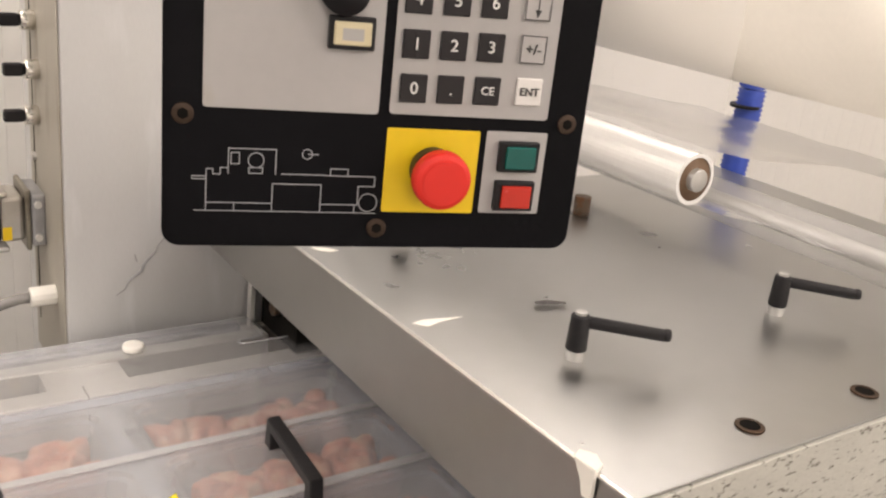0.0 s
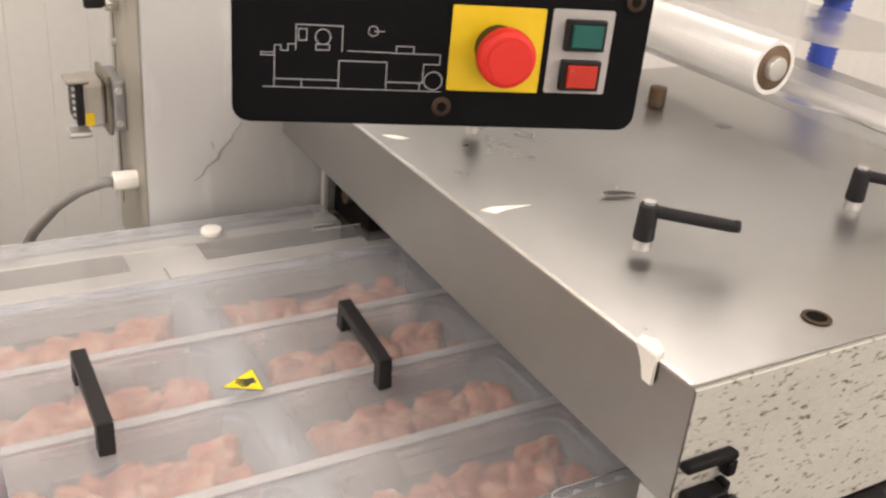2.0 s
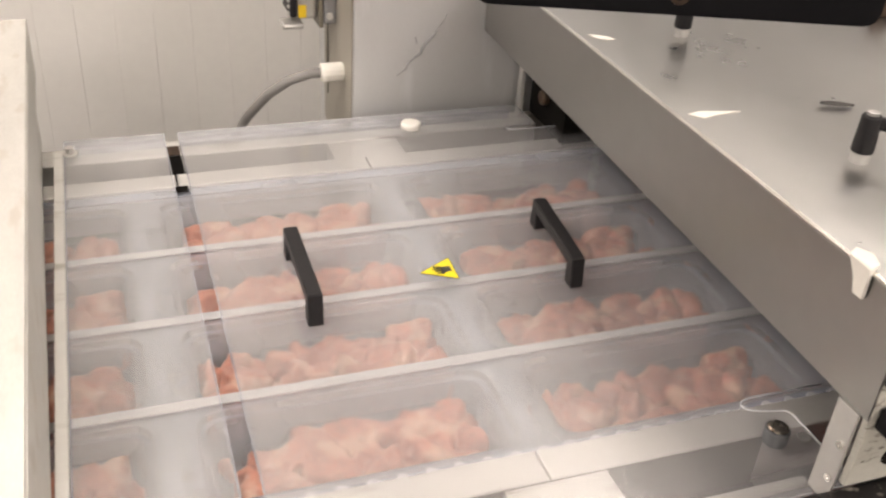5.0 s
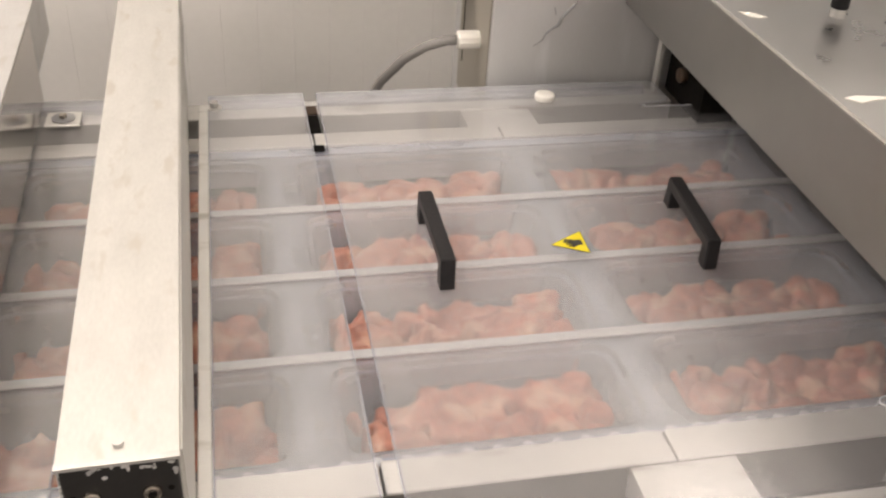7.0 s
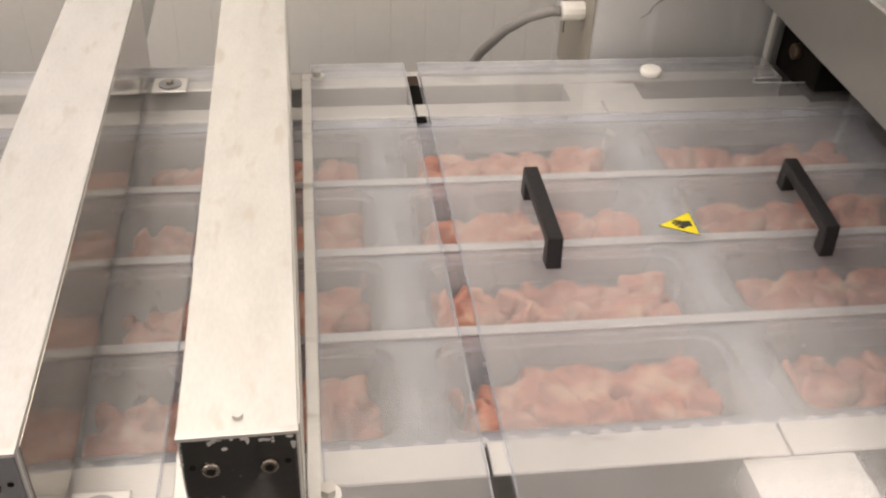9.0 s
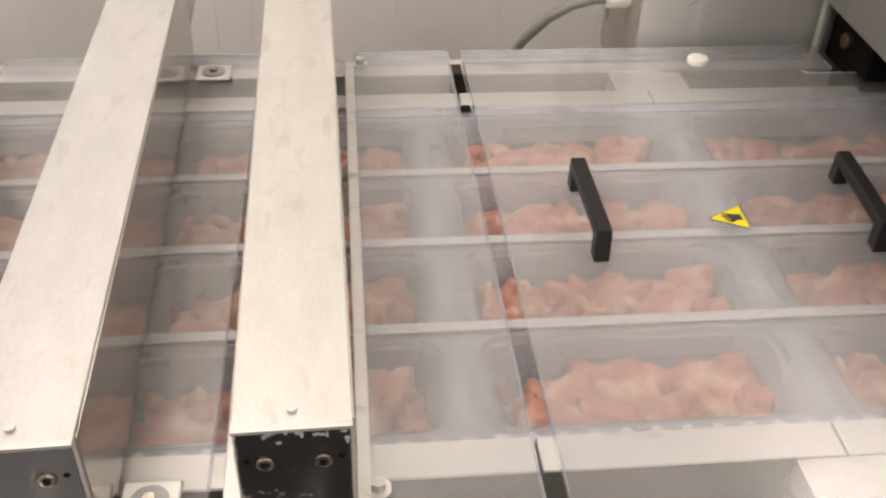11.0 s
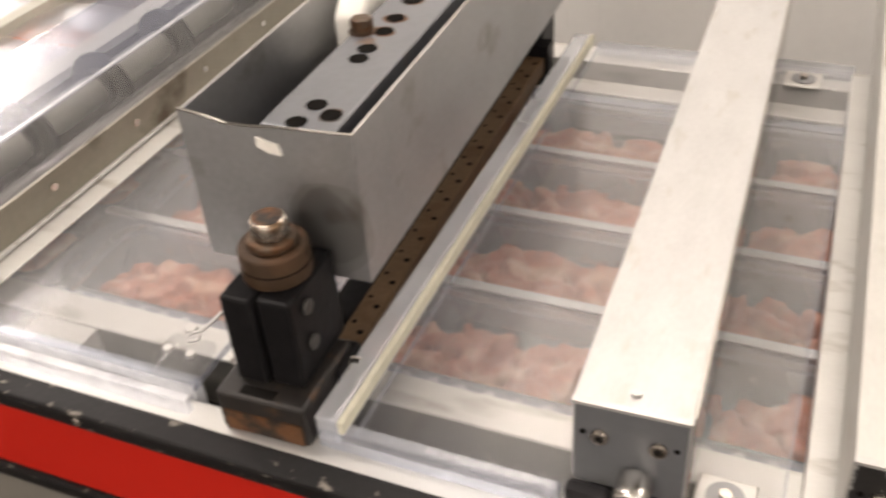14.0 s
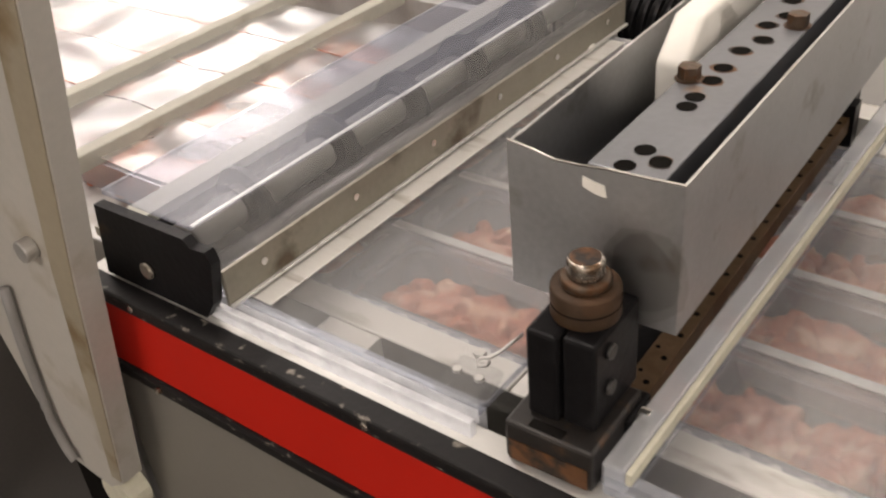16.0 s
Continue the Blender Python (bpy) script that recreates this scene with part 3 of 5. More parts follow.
grid = [[bm.verts.new((x0 + (x1 - x0) * i / nx, -0.275 + 0.534 * j / ny, FILM + 0.0022 + 0.0012 * noise.noise(Vector((i * 0.4, j * 0.7, 0))))) for j in range(ny + 1)] for i in range(nx + 1)]
for i in range(nx):
    for j in range(ny):
        bm.faces.new((grid[i][j], grid[i + 1][j], grid[i + 1][j + 1], grid[i][j + 1]))
part("top_film", bm, TOP_FILM, film_web, "clear sealed top film", True)
bm = bmesh.new()
x = x0
while x < x1:
    rod((x, -0.2795, FILM - 0.0004), (x, -0.2795, FILM + 0.0036), 0.0056, bm, 12, bevel=0.001)
    x += 0.0265
tagged(part("edge_marks", bm, ACRYLIC_RIM, film_web, "row of pale clamp marks along the film edge"), kind="stuff")
for y0, y1 in ((0.2592, 0.2778), (-0.2808, -0.2752)):
    e = part("film_edge", box(x0, x1, y0, y1, 1.0128, 1.0140), TRAY_RIM, film_web, "cloudy edge of the film")
    e.visible_shadow = False
STEPS = [(0.0, 0.0), (11.1, 0.0), (11.2, 0.014), (11.3, 0.044), (11.6, 0.126), (11.9, 0.209), (12.2, 0.287), (12.3, 0.305), (12.4, 0.314), (12.6, PITCH), (16.0, PITCH)]


# ---- clear covers ----
def cover(name, x0, x1, y0, y1, z, label, mat=ACRYLIC, notch=None, rail=ACRYLIC_EDGE):
    ob = thing(name, ((x0 + x1) / 2, (y0 + y1) / 2, 1.018), label, "machine cover")
    out = notch or [(x0, y0), (x1, y0), (x1, y1), (x0, y1)]
    sheet = part("sheet", prism(out, "z", z - 0.006, z), mat, ob)
    sheet.visible_shadow = False
    for yy, s in ((y0, 1), (y1, -1)):
        e = part("edge_rail", box(x0, x1, min(yy, yy + s * 0.012), max(yy, yy + s * 0.012), 1.018, z - 0.0062, 0.001), rail, ob, "clear bar under the edge")
        e.visible_shadow = False
        part("cut_edge", box(x0, x1, yy - 0.0012 if s > 0 else yy, yy if s > 0 else yy + 0.0012, z - 0.0062, z + 0.0002), ACRYLIC_RIM, ob, "bright cut edge")
    for xx in (x0, x1) if notch is None else (x0,):
        part("cut_edge", box(xx - 0.0008, xx + 0.0008, y0, y1, z - 0.0058, z + 0.0003), ACRYLIC_EDGE, ob, "bright cut edge")
    return ob


lid = cover("access_lid", -0.222, 0.265, -0.405, 0.402, 1.034, "clear acrylic access lid with two black handles over the trays", ACRYLIC,
            [(-0.222, -0.405), (0.265, -0.405), (0.265, -0.310), (0.226, -0.300), (0.224, -0.292), (0.238, -0.285), (0.42, -0.285), (0.42, 0.318), (0.233, 0.318), (0.233, 0.332), (0.279, 0.34), (0.279, 0.402), (-0.222, 0.402)])


def notch_line(points):
    part("cut_edge", tube([(x, y, 1.0345) for x, y in points], 0.0010, seg=8), ACRYLIC_RIM, lid, "bright cut edge of the notch", True)


notch_line([(0.265, -0.404), (0.265, -0.318), (0.262, -0.310), (0.236, -0.304), (0.226, -0.299), (0.223, -0.293), (0.227, -0.288), (0.238, -0.285), (0.32, -0.286)])
notch_line([(0.279, 0.400), (0.279, 0.340), (0.270, 0.335), (0.240, 0.331), (0.234, 0.325), (0.240, 0.318), (0.32, 0.318)])


def bridge_handle(x, parent, skew):
    y0, y1, z0, top = -0.074, 0.066, 1.0342, 1.070
    out = [(y0 - 0.002, z0), (y0 + 0.017, z0), (y0 + 0.017, top - 0.013), (y1 - 0.017, top - 0.013), (y1 - 0.017, z0), (y1 + 0.002, z0), (y1 - 0.002, top), (y0 + 0.002, top)]
    bm = prism(out, "x", x - 0.008, x + 0.008)
    bmesh.ops.bevel(bm, geom=bm.edges[:], offset=0.0016, segments=2, affect="EDGES", profile=0.5)
    for v in bm.verts:
        v.co.x += skew * v.co.y
    return part("handle", bm, BLACK, parent, "black plastic bridge handle")


bridge_handle(-0.133, lid, 0.01)
bridge_handle(0.162, lid, 0.09)
tri = [Vector((-0.004, -0.008)), Vector((0.0365, -0.029)), Vector((0.038, 0.0155))]
mid = (tri[0] + tri[1] + tri[2]) / 3
sign = part("warning_sign", prism([tuple(p) for p in tri], "z", 1.0342, 1.0346), INK_BLACK, lid, "yellow triangular hand injury warning sticker")
part("sign_face", prism([tuple(mid + (p - mid) * 0.93) for p in tri], "z", 1.0347, 1.0350), SIGN_YELLOW, sign)
hx = Vector((0.029, -0.0075))
bm = box(hx.x - 0.008, hx.x + 0.004, hx.y - 0.005, hx.y + 0.005, 1.0351, 1.0354, 0.0001)
for k in range(4):
    p = hx + Vector((-0.006, 0.0045 - 0.003 * k))
    rod((p.x, p.y, 1.03525), (p.x - 0.011 + 0.002 * abs(k - 1), p.y + 0.002 - 0.0014 * k, 1.03525), 0.0011, bm, 6)
rod((hx.x - 0.002, hx.y - 0.004, 1.03525), (hx.x - 0.009, hx.y - 0.0085, 1.03525), 0.0011, bm, 6)
part("hand_mark", bm, INK_BLACK, sign)
part("lid_knob", rod((0.097, 0.353, 1.0342), (0.097, 0.353, 1.044), 0.0145, seg=24, bevel=0.003), WHITE_PLASTIC, lid, "white round plastic knob", True)
stud = part("lid_stud", rod((0.226, -0.342, 1.0342), (0.226, -0.342, 1.049), 0.0115, seg=24, bevel=0.001), END_GREY, lid, "grey knurled fixing knob")
part("stud_screw", rod((0.226, -0.342, 1.0492), (0.226, -0.342, 1.052), 0.0095, seg=20, bevel=0.002), DIRTY_STEEL, stud, "domed screw", True)
part("lid_hole", rod((0.256, -0.345, 1.0342), (0.256, -0.345, 1.0349), 0.006, seg=16), STEEL_MATT, lid)

cover_b = cover("middle_cover", -0.368, -0.241, -0.395, 0.402, 1.034, "narrow clear acrylic cover strip over the trays", ACRYLIC)
cover_c = cover("knife_cover", -0.600, -0.492, -0.395, 0.402, 1.034, "narrow clear acrylic cover between two crossbeams", ACRYLIC_MID)
cover_d = cover("front_cover", -0.822, -0.604, -0.397, 0.395, 1.034, "clear acrylic cover with a taped raised edge", ACRYLIC_MID)
e = part("raised_edge", box(-0.833, -0.8125, -0.409, 0.300, 1.062, 1.088, 0.003), ACRYLIC_BAR, cover_d, "thick clear acrylic edge bar")
e.visible_shadow = False
part("edge_foot", box(-0.827, -0.823, -0.405, 0.298, 1.0345, 1.0618), ACRYLIC_CLEAR, cover_d, "clear upright under the edge bar")
part("edge_tape", box(-0.8122, -0.8070, -0.410, 0.300, 1.076, 1.0888, 0.001), YELLOW_EDGE, cover_d, "yellowed tape along the edge bar")
part("front_lip", box(-0.832, -0.64, -0.409, -0.3985, 1.0547, 1.078, 0.002), ACRYLIC_EDGE, cover_d, "clear front lip")
lid2 = cover("rear_lid", -1.325, -0.955, -0.397, 0.36, 1.069, "clear acrylic lid over the last trays, scratched", ACRYLIC_SCUFFED, None, ACRYLIC_RIM)
part("lid_knob", rod((-1.252, 0.296, 1.0717), (-1.252, 0.296, 1.081), 0.0145, seg=24, bevel=0.003), WHITE_PLASTIC, lid2, "white round plastic knob", True)
part("corner_block", box(-1.0, -0.957, -0.398, -0.355, 1.0693, 1.082, 0.003), ACRYLIC_CLEAR, lid2, "clear corner block")
part("fixing_screw", rod((-0.985, -0.350, 1.0822), (-0.985, -0.350, 1.0862), 0.006, seg=6), STEEL_MATT, lid2)
for bx in (-0.99, -0.967):
    part("fixing_screw", rod((bx, -0.377, 1.0822), (bx, -0.377, 1.0855), 0.0045, seg=6), STEEL_MATT, lid2)
e = part("front_skirt", box(-1.300, -0.950, -0.416, -0.408, 1.0547, 1.072, 0.001), ACRYLIC_RIM, lid2, "thick clear front edge")
e.visible_shadow = False
for x0, x1 in ((-1.285, -1.225), (-1.175, -1.02)):
    part("dark_slot", box(x0, x1, -0.4005, -0.3985, 1.0547, 1.0556), DARK_HOLE, lid2, "narrow dark slot in the front edge")
part("front_rail", box(-1.300, -0.955, -0.3965, -0.388, 1.0693, 1.0730, 0.001), ACRYLIC_EDGE, lid2, "clear strip along the front edge")
part("lid_strip", box(-1.29, -1.213, -0.385, 0.345, 1.0695, 1.0715, 0.0006), STEEL_RAIL, lid2, "pale strip along the lid edge")


wire = tube([(-0.952, -0.330, 1.106), (-0.962, -0.346, 1.096), (-0.970, -0.356, 1.090), (-0.976, -0.358, 1.0895), (-0.978, -0.363, 1.089), (-0.974, -0.368, 1.0885), (-0.968, -0.365, 1.0885), (-0.968, -0.359, 1.089)], 0.0016, seg=8)
part("wire_hook", wire, STEEL_MATT, lid2, "bent steel wire hook", True)


# ---- crossbeams ----
def crossbeam(x0, x1, y0, z0, z1, lean, cap_mat, label, cap_label, paint=BEAM):
    cx = (x0 + x1) / 2
    ob = thing("crossbeam", (cx, y0, z0), label, "crossbeam", "crossbeams over the trays")
    part("beam", box(x0, x1, y0 + 0.004, 0.56, z0, z1, 0.0007), paint, ob, "pale painted steel beam")
    cap = part("end_cap", box(x0 + 0.0015, x1 - 0.0015, y0, y0 + 0.0038, z0, z1 - 0.002, 0.002), cap_mat, ob, cap_label)
    part("end_lip", box(x0, x1, y0 - 0.0015, y0 + 0.0038, z1 - 0.0018, z1 + 0.0008), STEEL_MATT, ob)
    for sx in (x0 + 0.02, x1 - 0.02):
        s = part("cap_screw", rod((sx, y0 - 0.0002, z1 - 0.029), (sx, y0 - 0.004, z1 - 0.029), 0.0062, seg=16, bevel=0.001), DIRTY_STEEL, cap, "hexagon socket screw")
        part("socket", rod((sx, y0 - 0.0042, z1 - 0.029), (sx, y0 - 0.0046, z1 - 0.029), 0.0032, seg=6), DARK_HOLE, cap)
    for sx in (x0 + 0.008, x1 - 0.008):
        part("small_hole", rod((sx, y0 - 0.0002, z1 - 0.028), (sx, y0 - 0.0008, z1 - 0.028), 0.0022, seg=10), DARK_HOLE, cap)
    part("top_screw", rod((cx, y0 + 0.016, z1 + 0.0002), (cx, y0 + 0.016, z1 + 0.003), 0.0035, seg=12), STEEL_MATT, ob)
    part("guard_sheet", box(x1 + 0.0002, x1 + 0.0014, y0 + 0.008, 0.40, 1.036, z1 - 0.0025), MIRROR_STEEL if paint is BEAM else paint, ob, "polished steel side sheet")
    part("foot_block", box(x0 + 0.012, x1 - 0.012, y0 + 0.006, y0 + 0.05, 1.0185, z0 - 0.0005), BLACK_STEEL, ob)
    part("foot_block", box(x0 + 0.012, x1 - 0.012, 0.376, 0.408, 1.0185, z0 - 0.0005), BLACK_STEEL, ob)
    ob.matrix_basis = ob.matrix_basis @ pose(0, 0, 0, 0, 0, lean)
    return ob


beam_b = crossbeam(-0.460, -0.382, -0.381, 1.07, 1.150, 1.1, CHIPPED_BLACK, "pale steel crossbeam with a chipped black end plate", "chipped black painted end plate", BEAM_WARM)
beam_a = crossbeam(-0.637, -0.557, -0.386, 1.07, 1.150, 1.8, END_GREY, "pale steel crossbeam with a plain grey end plate", "plain grey end plate")
rnd = random.Random(7)
bm = bmesh.new()
for k in range(26):
    x = rnd.uniform(-0.456, -0.386)
    z = 1.146 - abs(rnd.gauss(0, 0.004))
    if rnd.random() < 0.4:
        x, z = rnd.choice((-0.4565, -0.3855)), rnd.uniform(1.12, 1.146)
    w, h = rnd.uniform(0.0010, 0.0035), rnd.uniform(0.0006, 0.0026)
    prism([(x + w * math.cos(a) * rnd.uniform(0.6, 1.2), z + h * math.sin(a) * rnd.uniform(0.6, 1.2)) for a in (0.2, 1.1, 2.0, 2.9, 3.9, 5.0)], "y", -0.3814, -0.3811, bm)
chips = part("paint_chips", bm, BEAM, beam_b, "bare chips in the black paint")
angle = thing("angle_strip", (-0.37, 0, 1.018), "pale steel angle strip beside the crossbeam", "steel strip")
part("flange", box(-0.381, -0.3695, -0.375, 0.372, 1.0186, 1.036, 0.001), STEEL_RAIL, angle)
angle2 = thing("angle_strip", (-0.474, 0, 1.018), "pale steel angle strip beside a narrow dark slot", "steel strip")
part("flange", box(-0.486, -0.463, -0.385, 0.372, 1.0186, 1.040, 0.001), STEEL_RAIL, angle2)
angle2.matrix_basis = angle2.matrix_basis @ pose(0, 0, 0, 0, 0, 1.1)


def clamp_lever(loc, length, turn, label, category="clamp lever"):
    """A black adjustable clamping lever on a bright stud."""
    ob = thing("clamp_lever", (0, 0, 0), label, category, "clamping levers")
    part("stud", rod((0, 0, 0), (0, 0, 0.0095), 0.0090, seg=20), STEEL_MATT, ob, "bright steel stud")
    bm = rod((0, 0, 0.0097), (0, 0, 0.046), 0.0105, seg=20, r2=0.0092, bevel=0.002)
    part("hub", bm, BLACK, ob, "", True)
    bm = box(0.004, length, -0.0055, 0.0055, 0.034, 0.046, 0.004)
    for v in bm.verts:
        k = max(0, v.co.x / length)
        v.co.z -= 0.005 * k * (2 - k)
        v.co.y *= 1 - 0.15 * k
    rod((length - 0.004, 0, 0.0355), (length + 0.003, 0, 0.0355), 0.0062, bm, 12, bevel=0.002)
    part("arm", bm, BLACK, ob, "", True)
    part("cap_screw", rod((0, 0, 0.0462), (0, 0, 0.049), 0.0058, seg=12), STEEL_MATT, ob)
    ob.matrix_basis = pose(*loc, 0, 0, turn)
    return ob


# ---- sealing station cover ----
station = thing("sealing_station", (0.46, 0, 1.018), "sealing station under a brushed steel cover with worn white front", "sealing station")
X0, X1, Y0, Y1, ZT = 0.222, 0.712, -0.424, 0.412, 1.245
part("top_plate", box(X0 - 0.001, X1, Y0 - 0.001, Y1, ZT - 0.003, ZT, 0.001), STEEL, station, "scratched brushed steel top plate")
part("left_skirt", prism([(Y0 - 0.0045, 1.134), (Y1, 1.152), (Y1, ZT - 0.0032), (Y0 - 0.0045, ZT - 0.0032)], "x", X0, X0 + 0.002), STEEL_SKIRT, station, "brushed steel skirt, darkened for shade")
part("fold", box(X0 - 0.0014, X0 + 0.003, Y0, Y1, ZT - 0.0012, ZT + 0.0007, 0.0005), CHROME, station, "bright folded edge")
part("front_plate", box(X0 + 0.0025, 1.3, Y0 - 0.004, Y0 + 0.0028, 1.0625, ZT - 0.0035, 0.001), SPECKLED, station, "white paint worn through to dark specks")
part("rear_plate", box(X1 + 0.001, 1.29, Y0, 0.43, 1.185, 1.2, 0.002), STEEL, station, "brushed steel plate under the film")
part("bracket", box(X0 - 0.002, X0 + 0.001, Y0 + 0.003, -0.397, 1.037, 1.1335, 0.0005), STEEL_MATT, station, "small folded bracket plate")
for bz in (1.062, 1.098):
    part("bracket_screw", rod((X0 - 0.0021, -0.415, bz), (X0 - 0.0040, -0.415, bz), 0.0035, seg=12), CHROME, station, "small screw")
# Black boxes fill the opening under the skirt as its painted shade.
part("inner_frame", box(X0 + 0.20, X1, -0.37, 0.37, 1.05, 1.235), DARK_HOLE, station, "black box, shade inside the sealing station painted in")
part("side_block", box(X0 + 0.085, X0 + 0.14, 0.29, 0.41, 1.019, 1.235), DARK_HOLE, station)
part("side_frame", box(X0 + 0.062, X0 + 0.068, 0.398, 0.411, 1.019, 1.150), STEEL_RAIL, station, "thin bright frame strip")
part("side_bolt", rod((X0 + 0.0845, 0.352, 1.065), (X0 + 0.074, 0.352, 1.065), 0.011, seg=20, bevel=0.002), RUST_NUT, station, "round bolt in the dark opening", True)
# Low black box, more of the painted shade inside the station.
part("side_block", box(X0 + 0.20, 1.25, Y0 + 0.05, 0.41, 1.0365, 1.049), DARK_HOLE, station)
for hx0, hy0 in ((0.398, -0.387), (0.561, -0.390)):
    part("plug_hole", rod((hx0, hy0, ZT + 0.0002), (hx0, hy0, ZT + 0.0016), 0.013, seg=24), RUST, station, "brown ringed hole")
    part("hole_inner", rod((hx0, hy0, ZT + 0.0017), (hx0, hy0, ZT + 0.0019), 0.009, seg=20), DARK_HOLE, station)
part("pivot_cap", rod((0.664, 0.134, ZT), (0.664, 0.134, ZT + 0.028), 0.012, seg=20, bevel=0.002), RUST_NUT, station, "rusty round cap", True)
part("front_hole", rod((0.262, Y0 - 0.0042, 1.088), (0.262, Y0 - 0.005, 1.088), 0.009, seg=20), DARK_HOLE, station)
clamp_lever((0.340, -0.224, ZT), 0.083, -38, "black plastic clamping lever on the steel cover")
clamp_lever((0.640, -0.224, ZT), 0.083, -40, "black plastic clamping lever on the steel cover")
clamp_lever((0.350, 0.109, ZT), 0.083, 55, "black plastic clamping lever behind the control panel")
bm = tube(sweep((0.385, -0.108, ZT + 0.004), (0.418, -0.120, ZT + 0.003), (0.0, 0.005, 0), 8), 0.0014, seg=8)
tube(sweep((0.385, -0.108, ZT + 0.004), (0.418, -0.117, ZT + 0.003), (0.0, -0.004, 0), 8), 0.0014, bm, 8)
single("cotter_pin", bm, DARK_STEEL, "small bent steel cotter pin lying on the cover", "pin", smooth=True)
scrap = thing("tape_scrap", (X0, -0.375, ZT), "torn piece of white tape folded over the cover's edge", "tape")
bm = prism([(X0 - 0.004, -0.388), (X0 + 0.007, -0.384), (X0 + 0.013, -0.370), (X0 + 0.006, -0.358), (X0 - 0.004, -0.364)], "z", ZT + 0.001, ZT + 0.005)
part("flap", bm, TAPE, scrap)
part("flap", prism([(-0.388, ZT + 0.004), (-0.364, ZT + 0.005), (-0.374, ZT - 0.010), (-0.378, ZT - 0.022), (-0.388, ZT - 0.022)], "x", X0 - 0.005, X0 - 0.0018), TAPE, scrap)
single("tape_scrap", prism([(0.235, -0.100), (0.250, -0.096), (0.292, -0.104), (0.262, -0.107), (0.246, -0.112)], "z", ZT + 0.0002, ZT + 0.0009), TAPE, "thin torn sliver of white tape on the cover", "tape")
single("tape_scrap", prism([(0.236, 0.128), (0.252, 0.122), (0.262, 0.108), (0.250, 0.107), (0.240, 0.116)], "z", ZT + 0.0002, ZT + 0.0009), TAPE, "small torn scrap of white tape on the cover", "tape")

latch = thing("side_latch", (0.26, -0.43, 1.13), "black clamp with knurled knob on the worn white side", "latch")
part("grip", box(0.223, 0.278, -0.440, -0.4285, 1.170, 1.178, 0.003), BLACK_STEEL, latch, "black worn grip bar")
part("grip_end", box(0.268, 0.279, -0.440, -0.4285, 1.154, 1.1695, 0.003), BLACK_STEEL, latch)
part("clamp_block", box(0.230, 0.268, -0.448, -0.4285, 1.126, 1.147, 0.003), BLACK_STEEL, latch)
part("clamp_tab", box(0.2685, 0.276, -0.440, -0.4285, 1.138, 1.149, 0.002), BLACK_STEEL, latch)
knob = part("knob", rod((0.257, -0.4485, 1.142), (0.263, -0.476, 1.130), 0.0125, seg=24, bevel=0.003), GLOSSY_BLACK, latch, "glossy black round knob", True)
part("knob_ring", rod((0.2612, -0.468, 1.1336), (0.2620, -0.4715, 1.1320), 0.0131, seg=24), BLACK_STEEL, knob, "", True)
part("knob_end", rod((0.2631, -0.4763, 1.1299), (0.2635, -0.4785, 1.129), 0.0078, seg=16), RUST_NUT, latch)
part("strap", box(0.286, 0.301, -0.456, -0.4515, 1.052, 1.112, 0.002), STEEL_MATT, latch, "steel hook strap")
part("strap_hole", box(0.2905, 0.2965, -0.4564, -0.4561, 1.066, 1.080), DARK_HOLE, latch)
part("strap_arm", box(0.268, 0.300, -0.4512, -0.4285, 1.104, 1.118, 0.002), BLACK_STEEL, latch)

# ---- column with switches ----
column = thing("machine_column", (0.16, 0.55, 0), "brushed steel machine column with switches on its side", "machine column")
part("body", box(0.030, 0.300, 0.427, 0.645, 0.0, 2.3, 0.003), COLUMN, column, "scratched brushed steel column")
part("cheek", box(0.3005, 0.9, 0.44, 0.66, 0.0, 1.6, 0.003), COLUMN, column)
# Added thin sheet that carries the painted shade of the left side.
part("side_cover", box(0.0283, 0.0297, 0.4275, 0.60, 0.95, 2.3), COLUMN_SIDE, column, "darker side of the column, shade painted in")
part("seam", box(0.0276, 0.0282, 0.575, 0.5775, 1.0, 2.3), DARK_HOLE, column)
for ky, kz, ang in ((0.535, 1.378, 25), (0.545, 1.314, -10), (0.552, 1.440, 40)):
    collar = part("switch_collar", rod((0.0298, ky, kz), (0.010, ky, kz), 0.0135, seg=24, bevel=0.003), CHROME, column, "chrome switch collar", True)
    part("switch_grip", box(-0.016, 0.0098, ky - 0.006, ky + 0.006, kz - 0.0085, kz + 0.0085, 0.003), BLACK, collar, "black rotary switch grip")
part("indicator", rod((0.0298, 0.57, 1.25), (0.022, 0.57, 1.25), 0.006, seg=16), STEEL_MATT, column)
plug = part("socket_housing", box(0.0105, 0.0298, 0.522, 0.605, 1.132, 1.208, 0.004), BED, column, "heavy multipole connector housing")
part("flange", box(0.0035, 0.0102, 0.526, 0.607, 1.126, 1.214, 0.002), STRIP_BROWN, plug, "greenish metal flange")
part("plug_hood", box(-0.027, 0.0033, 0.535, 0.601, 1.137, 1.203, 0.006), STEEL_MATT, plug, "grey metal plug hood")
part("plug_face", box(-0.037, -0.0272, 0.538, 0.599, 1.140, 1.200, 0.002), BLACK, plug, "black plug face")
for k in range(6):
    part("tooth", box(-0.0405, -0.0372, 0.540, 0.548, 1.144 + 0.0095 * k, 1.148 + 0.0095 * k, 0.0008), STEEL_RAIL, plug)
for lz in (1.124, 1.203):
    part("latch_bow", box(-0.050, -0.018, 0.531, 0.566, lz, lz + 0.008, 0.003), STEEL_MATT, plug, "grey latch lever")
